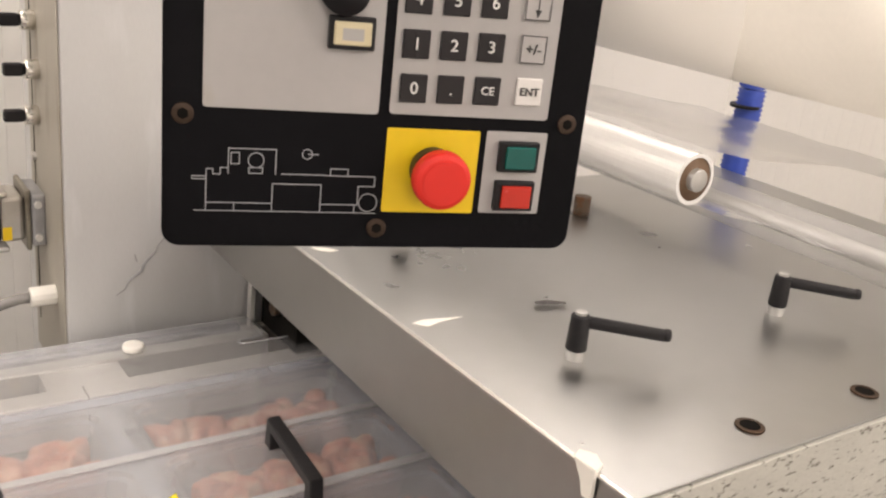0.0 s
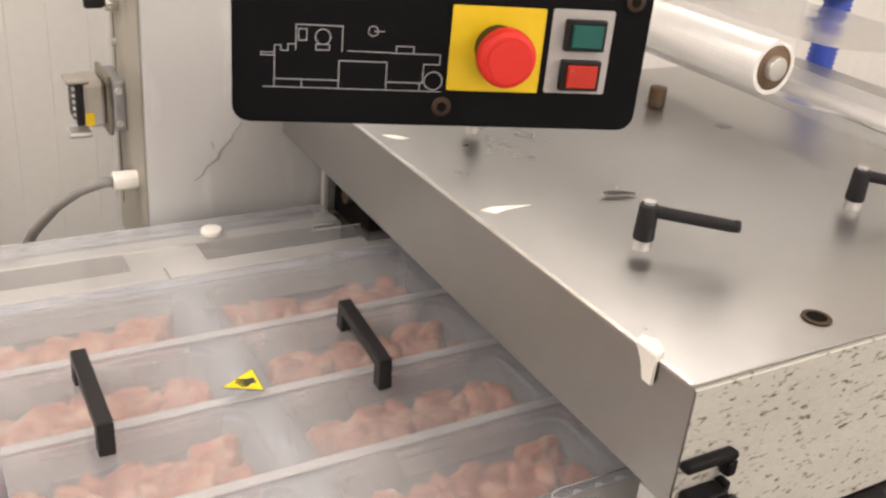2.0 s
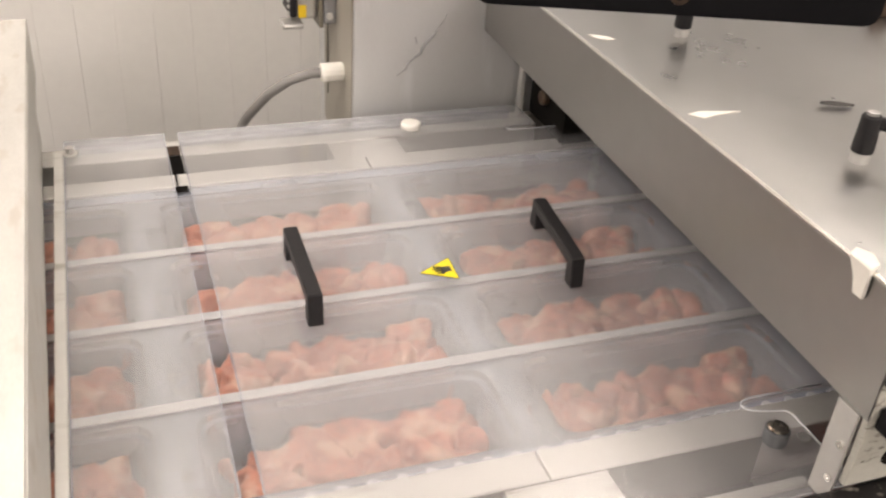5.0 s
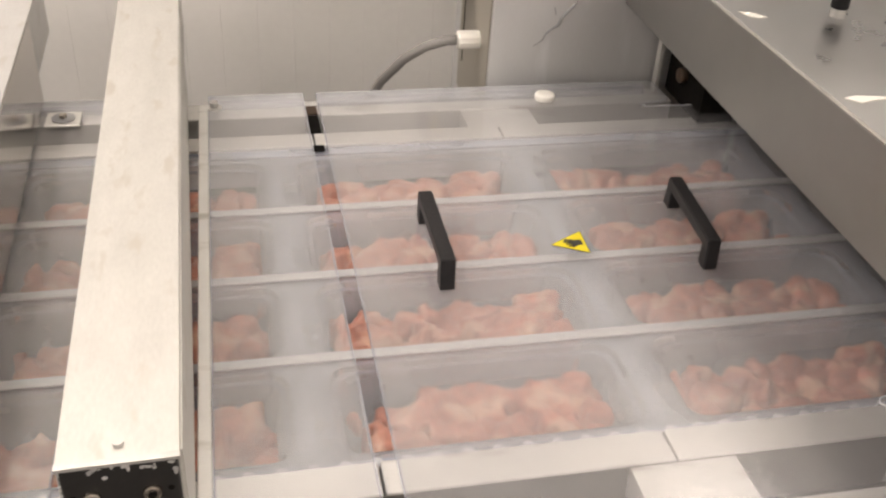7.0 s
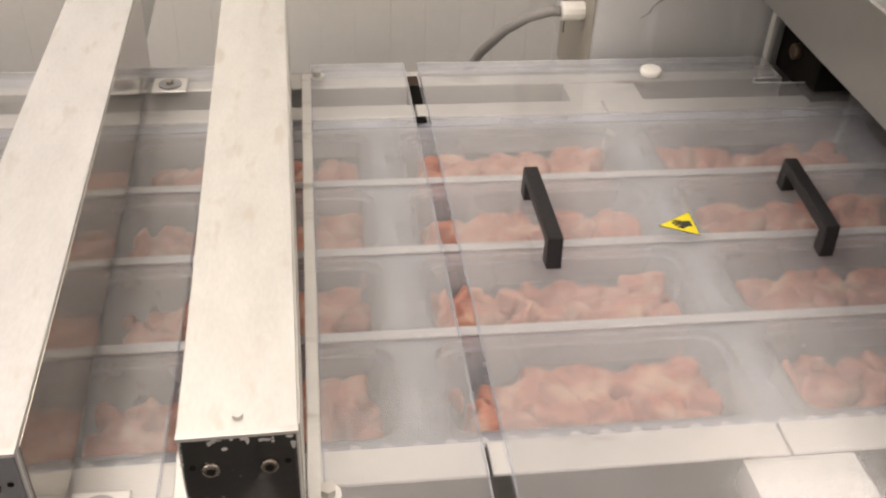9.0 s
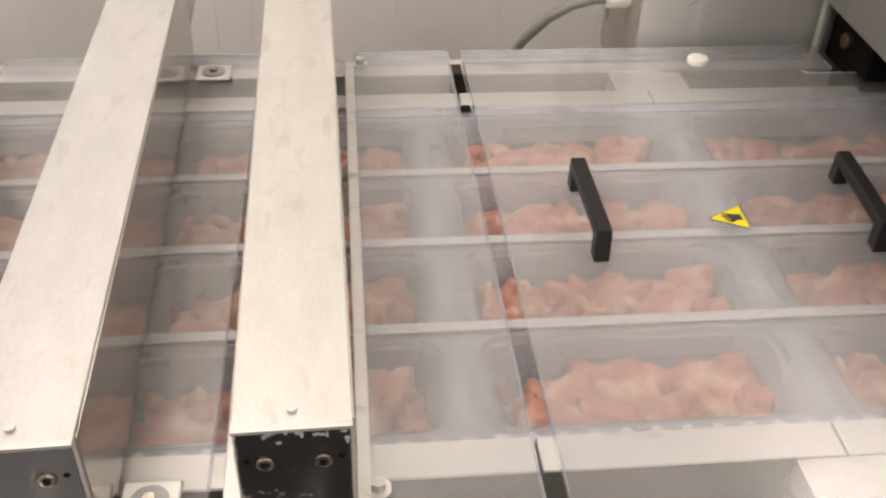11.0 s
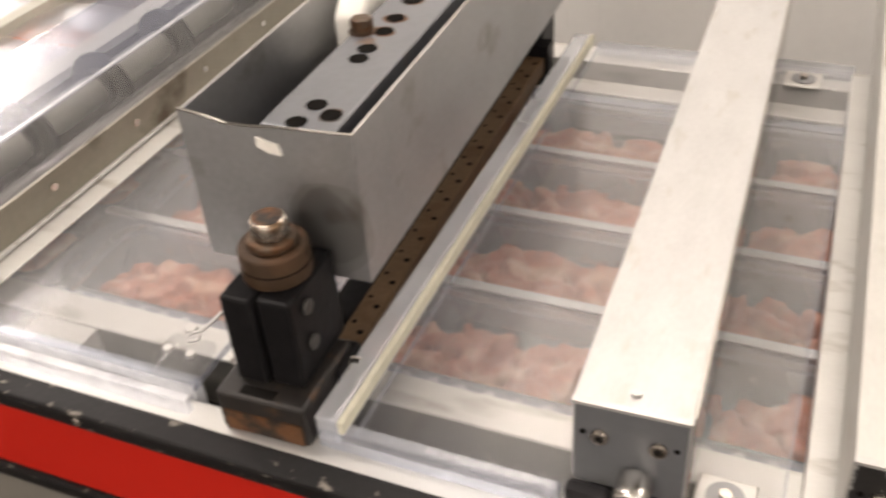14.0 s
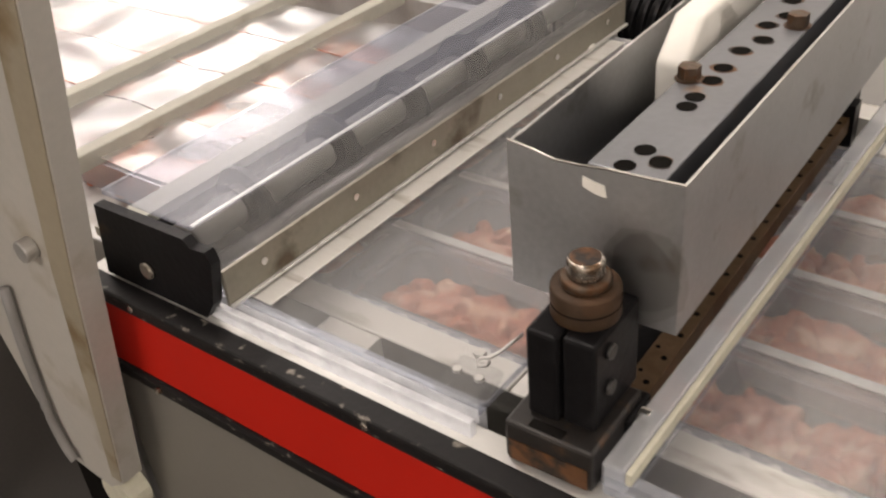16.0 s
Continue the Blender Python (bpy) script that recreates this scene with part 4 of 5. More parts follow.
for bz in (1.146, 1.194):
    part("housing_bolt", rod((0.018, 0.5218, bz), (0.018, 0.517, bz), 0.005, seg=12), STEEL_RAIL, plug)
part("yellow_tag", box(-0.026, -0.014, 0.5335, 0.5348, 1.141, 1.160), YELLOW, plug, "small yellow tag")
part("gland", rod((0.0298, 0.480, 1.075), (-0.006, 0.480, 1.075), 0.014, seg=12, bevel=0.003), WHITE_PLASTIC, column, "white cable gland")
cable = part("cable", tube([(-0.006, 0.48, 1.075), (-0.02, 0.482, 1.074), (-0.05, 0.49, 1.062), (-0.08, 0.505, 1.036), (-0.11, 0.53, 0.99), (-0.14, 0.56, 0.92), (-0.16, 0.58, 0.8), (-0.16, 0.6, 0.5), (-0.16, 0.6, 0.01)], 0.0075, seg=12), GREY_CABLE, column, "grey cable", True)
bm = bmesh.new()
pts = [p + Vector((0.0022 * math.sin(k * 2.3), 0, 0.0018 * math.sin(k * 1.7 + 1))) for k, p in enumerate(sweep((0.168, 0.4266, 1.172), (0.098, 0.4266, 1.086), (0.003, 0, -0.003), 10))]
for i in range(10):
    w = 0.0028 * (1 - abs(i - 5) / 6)
    p, q = pts[i], pts[i + 1]
    rod((p.x, 0.4266, p.z), (q.x, 0.4266, q.z), max(0.0006, w), bm, 6)
rod((0.125, 0.4266, 1.131), (0.122, 0.4266, 1.142), 0.0009, bm, 6)
part("scratch", bm, BED, column, "thin jagged dark scratch")

# ---- control panel ----
PO, PA = Vector((0.002, -0.395, 1.468)), radians(19)
PU, PN = Vector((math.cos(PA), -math.sin(PA), 0)), Vector((-math.sin(PA), -math.cos(PA), 0))
PM = Matrix((( PU.x, 0, PN.x, PO.x), (PU.y, 0, PN.y, PO.y), (0, 1, 0, PO.z), (0, 0, 0, 1)))
panel = thing("control_panel", PO, "black operator control panel with keypad, buttons and red emergency stop", "control panel")


def on_panel(bm):
    bmesh.ops.transform(bm, matrix=PM, verts=bm.verts)
    return bm


def pbox(u0, u1, v0, v1, w0, w1, bevel=0.0):
    return on_panel(box(u0, u1, v0, v1, w0, w1, bevel))


bm = prism(rounded(-0.1125, 0.1145, -0.0115, 0.30, 0.009), "z", -0.055, -0.0005)
part("case", on_panel(bm), PANEL_BLACK, panel, "black painted case with rounded corners")
bm = prism(rounded(-0.1105, 0.1125, -0.0095, 0.298, 0.008), "z", -0.0004, 0.0008)
part("front_plate", on_panel(bm), PANEL_BLACK, panel, "matt black front plate")
part("display_field", on_panel(prism(rounded(-0.0930, -0.0033, 0.0632, 0.20, 0.002), "z", 0.0009, 0.0014)), PANEL_GREY, panel, "plain grey field")
keypad = part("keypad_field", on_panel(prism(rounded(0.0025, 0.0915, 0.0640, 0.20, 0.002), "z", 0.0009, 0.0014)), PANEL_GREY, panel, "grey keypad field")
part("yellow_plate", on_panel(prism(rounded(0.0024, 0.0540, 0.0098, 0.0565, 0.001), "z", 0.0009, 0.0018)), YELLOW, panel, "yellow square plate")
collar = part("stop_collar", on_panel(rod((0.0285, 0.0345, 0.0019), (0.0285, 0.0345, 0.016), 0.0125, seg=32)), BLACK, panel, "black collar", True)
bm = rod((0.0285, 0.0345, 0.0162), (0.0285, 0.0345, 0.028), 0.0155, seg=40, bevel=0.003)
stop = part("emergency_stop", on_panel(bm), RED_KNOB, panel, "red mushroom emergency stop button")
part("stop_face", on_panel(rod((0.0285, 0.0345, 0.0281), (0.0285, 0.0345, 0.0287), 0.0108, seg=32)), RED_KNOB, stop)
field = part("button_field", on_panel(prism(rounded(0.0578, 0.0930, 0.0102, 0.0570, 0.0012), "z", 0.0009, 0.0015)), PANEL_GREY, panel, "grey field of two push buttons")
for v, mat, lab in ((0.0436, GREEN_LENS, "green push button"), (0.0213, RED_LENS, "red push button")):
    rim = part("button_rim", pbox(0.0650, 0.0880, v - 0.0085, v + 0.0085, 0.0016, 0.006, 0.0008), BLACK, panel)
    lens = part("button_lens", pbox(0.0682, 0.0855, v - 0.0064, v + 0.0064, 0.0061, 0.0082, 0.0008), mat, panel, lab)
    part("lens_mark", pbox(0.0725, 0.0815, v - 0.0011, v + 0.0011, 0.0083, 0.0085), mat, lens)
rim = part("lamp_rim", pbox(-0.0325, -0.0088, 0.0965, 0.1130, 0.0015, 0.006, 0.0008), BLACK, panel)
lens = part("lamp_lens", pbox(-0.0302, -0.0111, 0.0988, 0.1107, 0.0061, 0.0085, 0.001), IVORY, panel, "ivory square button lens")
part("lens_mark", pbox(-0.026, -0.0152, 0.1015, 0.1075, 0.0086, 0.0088), PANEL_GREY, lens)
bm = on_panel(rod((-0.026, 0.1255, 0.0015), (-0.026, 0.1255, 0.012), 0.012, seg=24))
part("dark_knob", bm, BLACK, panel, "dark knob", True)
KEY_ROWS = [(0.0136, 0.1012, "1"), (0.0337, 0.1014, "2"), (0.0541, 0.1018, "3"), (0.0141, 0.0782, "0"), (0.0342, 0.0785, "."), (0.0545, 0.0788, "CE"),
        (0.0131, 0.1240, "4"), (0.0335, 0.1243, "5"), (0.0538, 0.1246, "6"), (0.0127, 0.1470, "7"), (0.0333, 0.1472, "8"), (0.0536, 0.1474, "9")]
for u, v, s in KEY_ROWS:
    key = part("key", pbox(u - 0.0073, u + 0.0073, v - 0.0075, v + 0.0075, 0.0015, 0.0032, 0.0007), KEY_BLACK, panel, "black key")
    letters("digit", s, 0.0088 if len(s) == 1 else 0.0062, INK_WHITE, key, PM @ Matrix.Translation((u, v, 0.0036)))
key = part("key", pbox(0.0709, 0.0855, 0.0720, 0.0870, 0.0015, 0.0032, 0.0007), KEY_WHITE, panel, "white enter key")
letters("digit", "ENT", 0.0060, INK_BLACK, key, PM @ Matrix.Translation((0.0782, 0.0795, 0.0036)))
for v, s in ((0.1023, "+/-"), (0.1250, "")):
    key = part("key", pbox(0.0703, 0.0849, v - 0.0075, v + 0.0075, 0.0015, 0.0030, 0.0007), PANEL_GREY, panel, "grey key")
    for a, b, c, d in ((0.0705, 0.0847, 0.0069, 0.0074), (0.0705, 0.0847, -0.0074, -0.0069)):
        part("outline", pbox(a, b, v + c, v + d, 0.0031, 0.0033), INK_BLACK, key)
    for a in (0.0705, 0.0842):
        part("outline", pbox(a, a + 0.0005, v - 0.0069, v + 0.0069, 0.0031, 0.0033), INK_BLACK, key)
    if s:
        letters("digit", s, 0.0074, INK_BLACK, key, PM @ Matrix.Translation((0.0776, v, 0.0034)))
    else:
        bm = pbox(0.0773, 0.0779, v - 0.004, v + 0.005, 0.0031, 0.0034)
        on = prism([(0.0776, v - 0.006), (0.0794, v - 0.002), (0.0758, v - 0.002)], "z", 0.0031, 0.0034)
        part("arrow", on_panel(on), INK_BLACK, key)
        part("arrow", bm, INK_BLACK, key)
for u, v in ((-0.1025, 0.0595), (0.1035, 0.0625), (0.0005, 0.0003), (-0.1030, 0.20), (0.1035, 0.20)):
    s = part("panel_screw", on_panel(rod((u, v, 0.0009), (u, v, 0.0022), 0.0055, seg=20, bevel=0.0006)), BRASS, panel, "tarnished countersunk screw", True)
    part("slot", on_panel(rod((u, v, 0.0023), (u, v, 0.0025), 0.0030, seg=6)), DARK_HOLE, s)

drawing = part("line_drawing", pbox(-0.0965, -0.0005, 0.0083, 0.0088, 0.0009, 0.0011), INK_GREY, panel, "grey line drawing of the machine")


def lines(*segments):
    for u0, v0, u1, v1 in segments:
        h = 0.00028
        part("line", pbox(min(u0, u1) - h, max(u0, u1) + h, min(v0, v1) - h, max(v0, v1) + h, 0.0009, 0.0011), INK_GREY, drawing)


def ring(u, v, r):
    bm = bmesh.new()
    n = 24
    lo = [[bm.verts.new((u + k * math.cos(2 * math.pi * i / n), v + k * math.sin(2 * math.pi * i / n), w)) for i in range(n)] for k, w in ((r - 0.0003, 0.0011), (r + 0.0003, 0.0011))]
    for i in range(n):
        bm.faces.new((lo[0][i], lo[1][i], lo[1][(i + 1) % n], lo[0][(i + 1) % n]))
    part("line", on_panel(bm), INK_GREY, drawing)


lines((-0.0905, 0.0130, -0.0905, 0.0310), (-0.0905, 0.0310, -0.0872, 0.0310), (-0.0872, 0.0310, -0.0872, 0.0283), (-0.0872, 0.0283, -0.0835, 0.0283), (-0.0835, 0.0283, -0.0835, 0.0318),
      (-0.0835, 0.0318, -0.0795, 0.0318), (-0.0975, 0.0270, -0.0905, 0.0270), (-0.0975, 0.0255, -0.0905, 0.0255), (-0.0975, 0.0255, -0.0975, 0.0270), (-0.0905, 0.0130, -0.0566, 0.0130),
      (-0.0795, 0.0290, -0.0795, 0.0422), (-0.0795, 0.0422, -0.0553, 0.0422), (-0.0553, 0.0422, -0.0553, 0.0290), (-0.0782, 0.0340, -0.0782, 0.0400), (-0.0782, 0.0400, -0.0740, 0.0400),
      (-0.0740, 0.0340, -0.0740, 0.0400), (-0.0782, 0.0340, -0.0740, 0.0340), (-0.0690, 0.0292, -0.0620, 0.0292), (-0.0690, 0.0322, -0.0620, 0.0322), (-0.0690, 0.0292, -0.0690, 0.0322), (-0.0620, 0.0292, -0.0620, 0.0322),
      (-0.0520, 0.0292, -0.0290, 0.0292), (-0.0290, 0.0290, -0.0023, 0.0290), (-0.0023, 0.0235, -0.0023, 0.0290), (-0.0566, 0.0090, -0.0566, 0.0238), (-0.0566, 0.0238, -0.0310, 0.0238), (-0.0310, 0.0090, -0.0310, 0.0238),
      (-0.0310, 0.0130, -0.0110, 0.0130), (-0.0110, 0.0130, -0.0110, 0.0235), (-0.0110, 0.0235, -0.0023, 0.0235), (-0.0905, 0.0086, -0.0905, 0.0130), (-0.0762, 0.0086, -0.0762, 0.0130), (-0.0125, 0.0086, -0.0125, 0.0130),
      (-0.0264, 0.0296, -0.0264, 0.0328), (-0.0264, 0.0328, -0.0170, 0.0328), (-0.0170, 0.0296, -0.0170, 0.0328), (-0.0385, 0.0403, -0.0335, 0.0403))
ring(-0.0655, 0.0362, 0.0040)
ring(-0.0052, 0.0145, 0.0050)
ring(-0.0392, 0.0403, 0.0026)
part("panel_arm", rod(tuple(PO + Vector((0, 0, 0.26)) - PN * 0.03), tuple(PO + Vector((0, 0, 0.75)) - PN * 0.03), 0.02, seg=16), STEEL_MATT, panel)
part("panel_arm", rod(tuple(PO + Vector((0, 0, 0.73)) - PN * 0.03), (0.16, 0.5, 2.198), 0.02, seg=16), STEEL_MATT, panel)

# ---- film rolls on the right ----
reel = thing("film_reel", (0.84, 0.1, 1.62), "large cream roll of packaging film on a steel shaft", "film roll")
part("roll", rod((0.986, -0.100, 1.592), (0.986, 0.470, 1.592), 0.165, seg=64), CREAM, reel, "wound cream film", True)
part("shaft", rod((0.986, 0.4701, 1.592), (0.986, 0.6, 1.592), 0.03, seg=24), STEEL_MATT, reel)
roller = thing("film_roller", (0.49, 0.1, 1.40), "wound roll of clear film on a brown core", "film roll")
RX, RZ = 0.491, 1.405
bm = bmesh.new()
n = 40
prof = [(-0.200, 0.0225), (-0.200, 0.0268), (0.43, 0.0268), (0.43, 0.0225)]
rings = [[bm.verts.new((RX + r * math.cos(2 * math.pi * k / n), y, RZ + r * math.sin(2 * math.pi * k / n))) for k in range(n)] for y, r in prof]
for a, b in zip(rings, rings[1:] + rings[:1]):
    for k in range(n):
        bm.faces.new((a[k], a[(k + 1) % n], b[(k + 1) % n], b[k]))
part("winding", bm, ROLL, roller, "shiny wound clear film")
part("core", rod((RX, -0.199, RZ), (RX, 0.43, RZ), 0.0224, seg=28), CARD, roller, "brown cardboard core", True)
part("shaft", rod((RX, -0.206, RZ), (RX, 0.45, RZ), 0.0118, seg=28, bevel=0.001), STEEL_MATT, roller, "bright steel shaft end", True)
roller2 = thing("guide_roller", (0.95, 0.0, 1.3), "thin steel guide roller wrapped in clear film", "roller")
part("winding", rod((0.86, -0.42, 1.275), (0.86, 0.44, 1.275), 0.030, seg=32), LOOSE_FILM, roller2, "clear film round the roller", True)
part("core", rod((0.86, -0.42, 1.275), (0.86, 0.44, 1.275), 0.012, seg=20), STEEL_MATT, roller2, "", True)


def film_sheet(name, a, b, y0, y1, label, wave=0.004, mat=LOOSE_FILM):
    bm = bmesh.new()
    nu, nv = 24, 24
    g = [[None] * (nv + 1) for _ in range(nu + 1)]
    for i in range(nu + 1):
        for j in range(nv + 1):
            p = Vector((a[0] + (b[0] - a[0]) * i / nu, y0 + (y1 - y0) * j / nv, a[1] + (b[1] - a[1]) * i / nu))
            p.x += wave * noise.noise(Vector((i * 0.18, j * 0.3, 4)))
            p.z += wave * noise.noise(Vector((i * 0.18, j * 0.3, 9)))
            g[i][j] = bm.verts.new(p)
    for i in range(nu):
        for j in range(nv):
            bm.faces.new((g[i][j], g[i + 1][j], g[i + 1][j + 1], g[i][j + 1]))
    ob = single(name, bm, mat, label, "film", smooth=True)
    ob.visible_shadow = False
    return ob


film_sheet("hanging_film", (0.522, 1.90), (RX + 0.0275, RZ), -0.197, 0.43, "clear film hanging down to the wound roll", 0.002)
film_sheet("running_film", (RX + 0.01, RZ - 0.0275), (0.93, 1.248), -0.19, 0.36, "clear film running down to the sealing station", 0.003, RUN_FILM)
film_sheet("running_film", (RX + 0.022, RZ + 0.0275), (1.20, 1.325), -0.19, 0.40, "clear film running level behind the wound roll", 0.005, RUN_FILM)
hose = thing("blue_hose", (1.45, 0.5, 0), "blue corrugated air hose hanging beside the machine", "hose")
part("pipe", tube([(1.45 + 0.008 * math.sin(i * 0.05), 0.5, 2.75 - i * 0.005) for i in range(549)], 0.028, seg=16, ridge=0.07), BLUE, hose, "", True)
part("strap", rod((1.4437, 0.5, 1.298), (1.4437, 0.5, 1.304), 0.0315, seg=20), BLACK, hose, "dark cable tie")

# ---- cross cutter ----
cutter = thing("cross_cutter", (-0.89, 0, 1.06), "open-topped grey steel cutter housing on black blocks", "cutter")
CX0, CX1, CY0, CY1, CZ0, CZ1 = -0.966, -0.820, -0.318, 0.34, 1.150, 1.282
part("housing_wall", box(CX0, CX0 + 0.002, CY0 + 0.0021, CY1, CZ0, CZ1), HOUSING, cutter, "thin bent steel sheet")
part("housing_wall", box(CX1 - 0.002, CX1, CY0 + 0.0021, CY1, CZ0, CZ1), HOUSING, cutter, "thin bent steel sheet")
WAVE = [(CX0, 1.2845), (-0.945, 1.2815), (-0.925, 1.2770), (-0.905, 1.2775), (-0.880, 1.2800), (-0.850, 1.2808), (CX1, 1.2820)]
part("housing_front", prism([(CX0, CZ0), (CX1, CZ0)] + WAVE[::-1], "y", CY0, CY0 + 0.002), HOUSING, cutter, "thin bent steel sheet")
part("housing_back", box(CX0, CX1, CY1 + 0.0001, CY1 + 0.002, CZ0, CZ1), HOUSING, cutter)
part("front_edge", prism([(x, z + 0.0002) for x, z in WAVE] + [(x, z + 0.0013) for x, z in WAVE[::-1]], "y", CY0 - 0.0004, CY0 + 0.0020), CHROME, cutter, "bright sheared edge")
part("side_edge", box(CX1 - 0.0016, CX1 + 0.0004, CY0, CY1, CZ1 + 0.0001, CZ1 + 0.0010), STEEL_MATT, cutter)
part("side_edge", box(CX0 - 0.0004, CX0 + 0.0016, CY0, CY1, CZ1 + 0.0001, CZ1 + 0.0010), STEEL_MATT, cutter)
# Black floor: the shade inside the open housing is painted on.
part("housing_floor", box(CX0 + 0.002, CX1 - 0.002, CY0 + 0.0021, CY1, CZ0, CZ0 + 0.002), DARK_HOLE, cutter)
chan = part("channel", box(-0.903, -0.841, -0.306, CY1 - 0.002, 1.256, 1.275, 0.0015), CHANNEL, cutter, "grey steel channel with drilled holes")
part("channel_web", box(-0.901, -0.897, -0.304, CY1 - 0.003, 1.153, 1.2555), CHANNEL, chan)
part("channel_web", box(-0.847, -0.843, -0.304, CY1 - 0.003, 1.153, 1.2555), CHANNEL, chan)
for hx0, hy0 in ((-0.873, -0.270), (-0.855, -0.282), (-0.876, -0.298), (-0.875, -0.189), (-0.876, -0.170), (-0.876, -0.135), (-0.877, -0.107), (-0.877, -0.066), (-0.868, -0.035), (-0.877, 0.0), (-0.868, 0.03), (-0.877, 0.07), (-0.87, 0.12)):
    if hy0 > -0.15 or hx0 > -0.86:
        part("hole_rust", prism([(hx0 + (0.0105 + 0.002 * math.sin(7 * hy0 * 90 + a)) * math.cos(a * 0.524), hy0 + 0.0105 * math.sin(a * 0.524)) for a in range(12)], "z", 1.2751, 1.2752), RUST_ORANGE, chan, "rusty rim of a hole")
    part("drilled_hole", rod((hx0, hy0, 1.2753), (hx0, hy0, 1.2756), 0.0085, seg=20), DARK_HOLE, chan)
for hx0, hy0 in ((-0.895, -0.138), (-0.852, 0.01), (-0.895, 0.12)):
    b = part("hex_bolt", rod((hx0, hy0, 1.2758), (hx0, hy0, 1.287), 0.010, seg=6), RUST_NUT, cutter, "rusty hexagon bolt")
    part("washer", rod((hx0, hy0, 1.2751), (hx0, hy0, 1.2757), 0.0125, seg=20), RUST, b)
bm = prism([(-0.085 + 0.075 * math.cos(radians(22.5 + 45 * k)) + 0.055, 1.243 + 0.062 * math.sin(radians(22.5 + 45 * k))) for k in range(8)], "x", -0.945, -0.915)
bmesh.ops.bevel(bm, geom=bm.edges[:], offset=0.006, segments=3, affect="EDGES", profile=0.5)
part("white_guide", bm, WHITE_PLASTIC, cutter, "white plastic guide block", True)
part("white_guide", box(-0.945, -0.915, -0.03, 0.20, 1.19, 1.30, 0.01), WHITE_PLASTIC, cutter, "white plastic guide block")
part("paper_scrap", prism([(-0.900, 1.271), (-0.890, 1.268), (-0.882, 1.267), (-0.880, 1.257), (-0.890, 1.258), (-0.900, 1.262)], "y", CY0 - 0.001, CY0 - 0.0002), TAPE, cutter, "small white scrap stuck to the front")
block = part("guide_block", box(-0.906, -0.879, -0.398, -0.3205, 1.0957, 1.180, 0.003), BLACK_STEEL, cutter, "oily black steel guide block")
block2 = part("guide_block", box(-0.877, -0.849, -0.394, -0.3205, 1.0957, 1.180, 0.003), BLACK_STEEL, cutter, "oily black steel guide block")
for sy, sz in ((-0.372, 1.163), (-0.372, 1.128)):
    part("socket_screw", rod((-0.8488, sy, sz), (-0.845, sy, sz), 0.0065, seg=16, bevel=0.001), DARK_STEEL, block2, "worn socket screw")
cap = part("nut_base", rod((-0.876, -0.358, 1.1802), (-0.876, -0.358, 1.207), 0.027, seg=32, bevel=0.002), RUST, cutter, "rusty round base", True)
part("groove", rod((-0.876, -0.358, 1.192), (-0.876, -0.358, 1.1935), 0.0272, seg=32), DARK_HOLE, cap, "", True)
part("nut", rod((-0.876, -0.358, 1.2072), (-0.876, -0.358, 1.215), 0.0195, seg=32, bevel=0.002), RUST_NUT, cap, "worn bright collar", True)
part("bolt_head", rod((-0.876, -0.358, 1.2152), (-0.876, -0.358, 1.230), 0.0145, seg=32, bevel=0.0025), DIRTY_STEEL, cap, "worn bright cap", True)
part("bolt_top", rod((-0.876, -0.358, 1.2301), (-0.876, -0.358, 1.2306), 0.0115, seg=32), RUST_ORANGE, cap)
foot = part("foot_block", box(-0.918, -0.840, -0.415, -0.330, 1.0550, 1.0955, 0.003), FOOT, cutter, "black steel foot with a slot, rusty below")
part("foot_rust", box(-0.914, -0.844, -0.4162, -0.4153, 1.057, 1.078), RUST_ORANGE, foot, "rust streaks")
part("slot", box(-0.898, -0.868, -0.4115, -0.4025, 1.0957, 1.0961), DARK_HOLE, foot)
# Dark layers behind the cap: oily smudge with the bolt's shadow painted in.
rnd = random.Random(5)
for k in range(2):
    rx, rz = 0.036 - 0.006 * k, 0.044 - 0.007 * k
    bm = prism([(-0.848 + rx * math.cos(a * 0.524) * rnd.uniform(0.85, 1.1), 1.196 + rz * math.sin(a * 0.524) * rnd.uniform(0.85, 1.1)) for a in range(12)], "y", CY0 - 0.0003 - 0.0002 * k, CY0 - 0.0002 - 0.0002 * k)
    smear = part("oil_shadow_smear", bm, OIL_SHADOW, cutter, "dark smear of oil and the bolt's painted shadow")
    smear.visible_shadow = False
part("side_arm", box(-0.848, -0.835, -0.362, -0.322, 1.056, 1.088, 0.003), BLACK_STEEL, cutter)
for sy, sz in ((-0.352, 1.072), (-0.344, 1.084), (-0.338, 1.066)):
    part("small_bolt", rod((-0.8348, sy, sz), (-0.826, sy, sz), 0.0055, seg=8), CHROME, cutter, "small bright bolt")
knife = part("knife_rail", box(-0.874, -0.850, -0.300, 0.275, 1.038, 1.060, 0.001), RAIL_RUST, cutter, "rusty brown drilled rail")
for k in range(16):
    y = -0.285 + k * 0.036
    part("rail_hole", rod((-0.857, y, 1.0602), (-0.857, y, 1.0606), 0.0030, seg=10), DARK_HOLE, knife)
    part("rail_hole", rod((-0.868, y + 0.012, 1.0602), (-0.868, y + 0.012, 1.0606), 0.0022, seg=10), DARK_HOLE, knife)
part("rail_edge", box(-0.905, -0.8745, -0.300, 0.275, 1.036, 1.052), BLACK_STEEL, cutter)
part("housing_post", box(-0.93, -0.86, 0.30, 0.36, 1.0185, 1.149, 0.003), BLACK_STEEL, cutter)
part("rail_support", box(-0.90, -0.845, 0.276, 0.30, 1.0185, 1.075), BLACK_STEEL, cutter)
part("rail_support", box(-0.90, -0.845, -0.328, -0.301, 1.0185, 1.06), BLACK_STEEL, cutter)

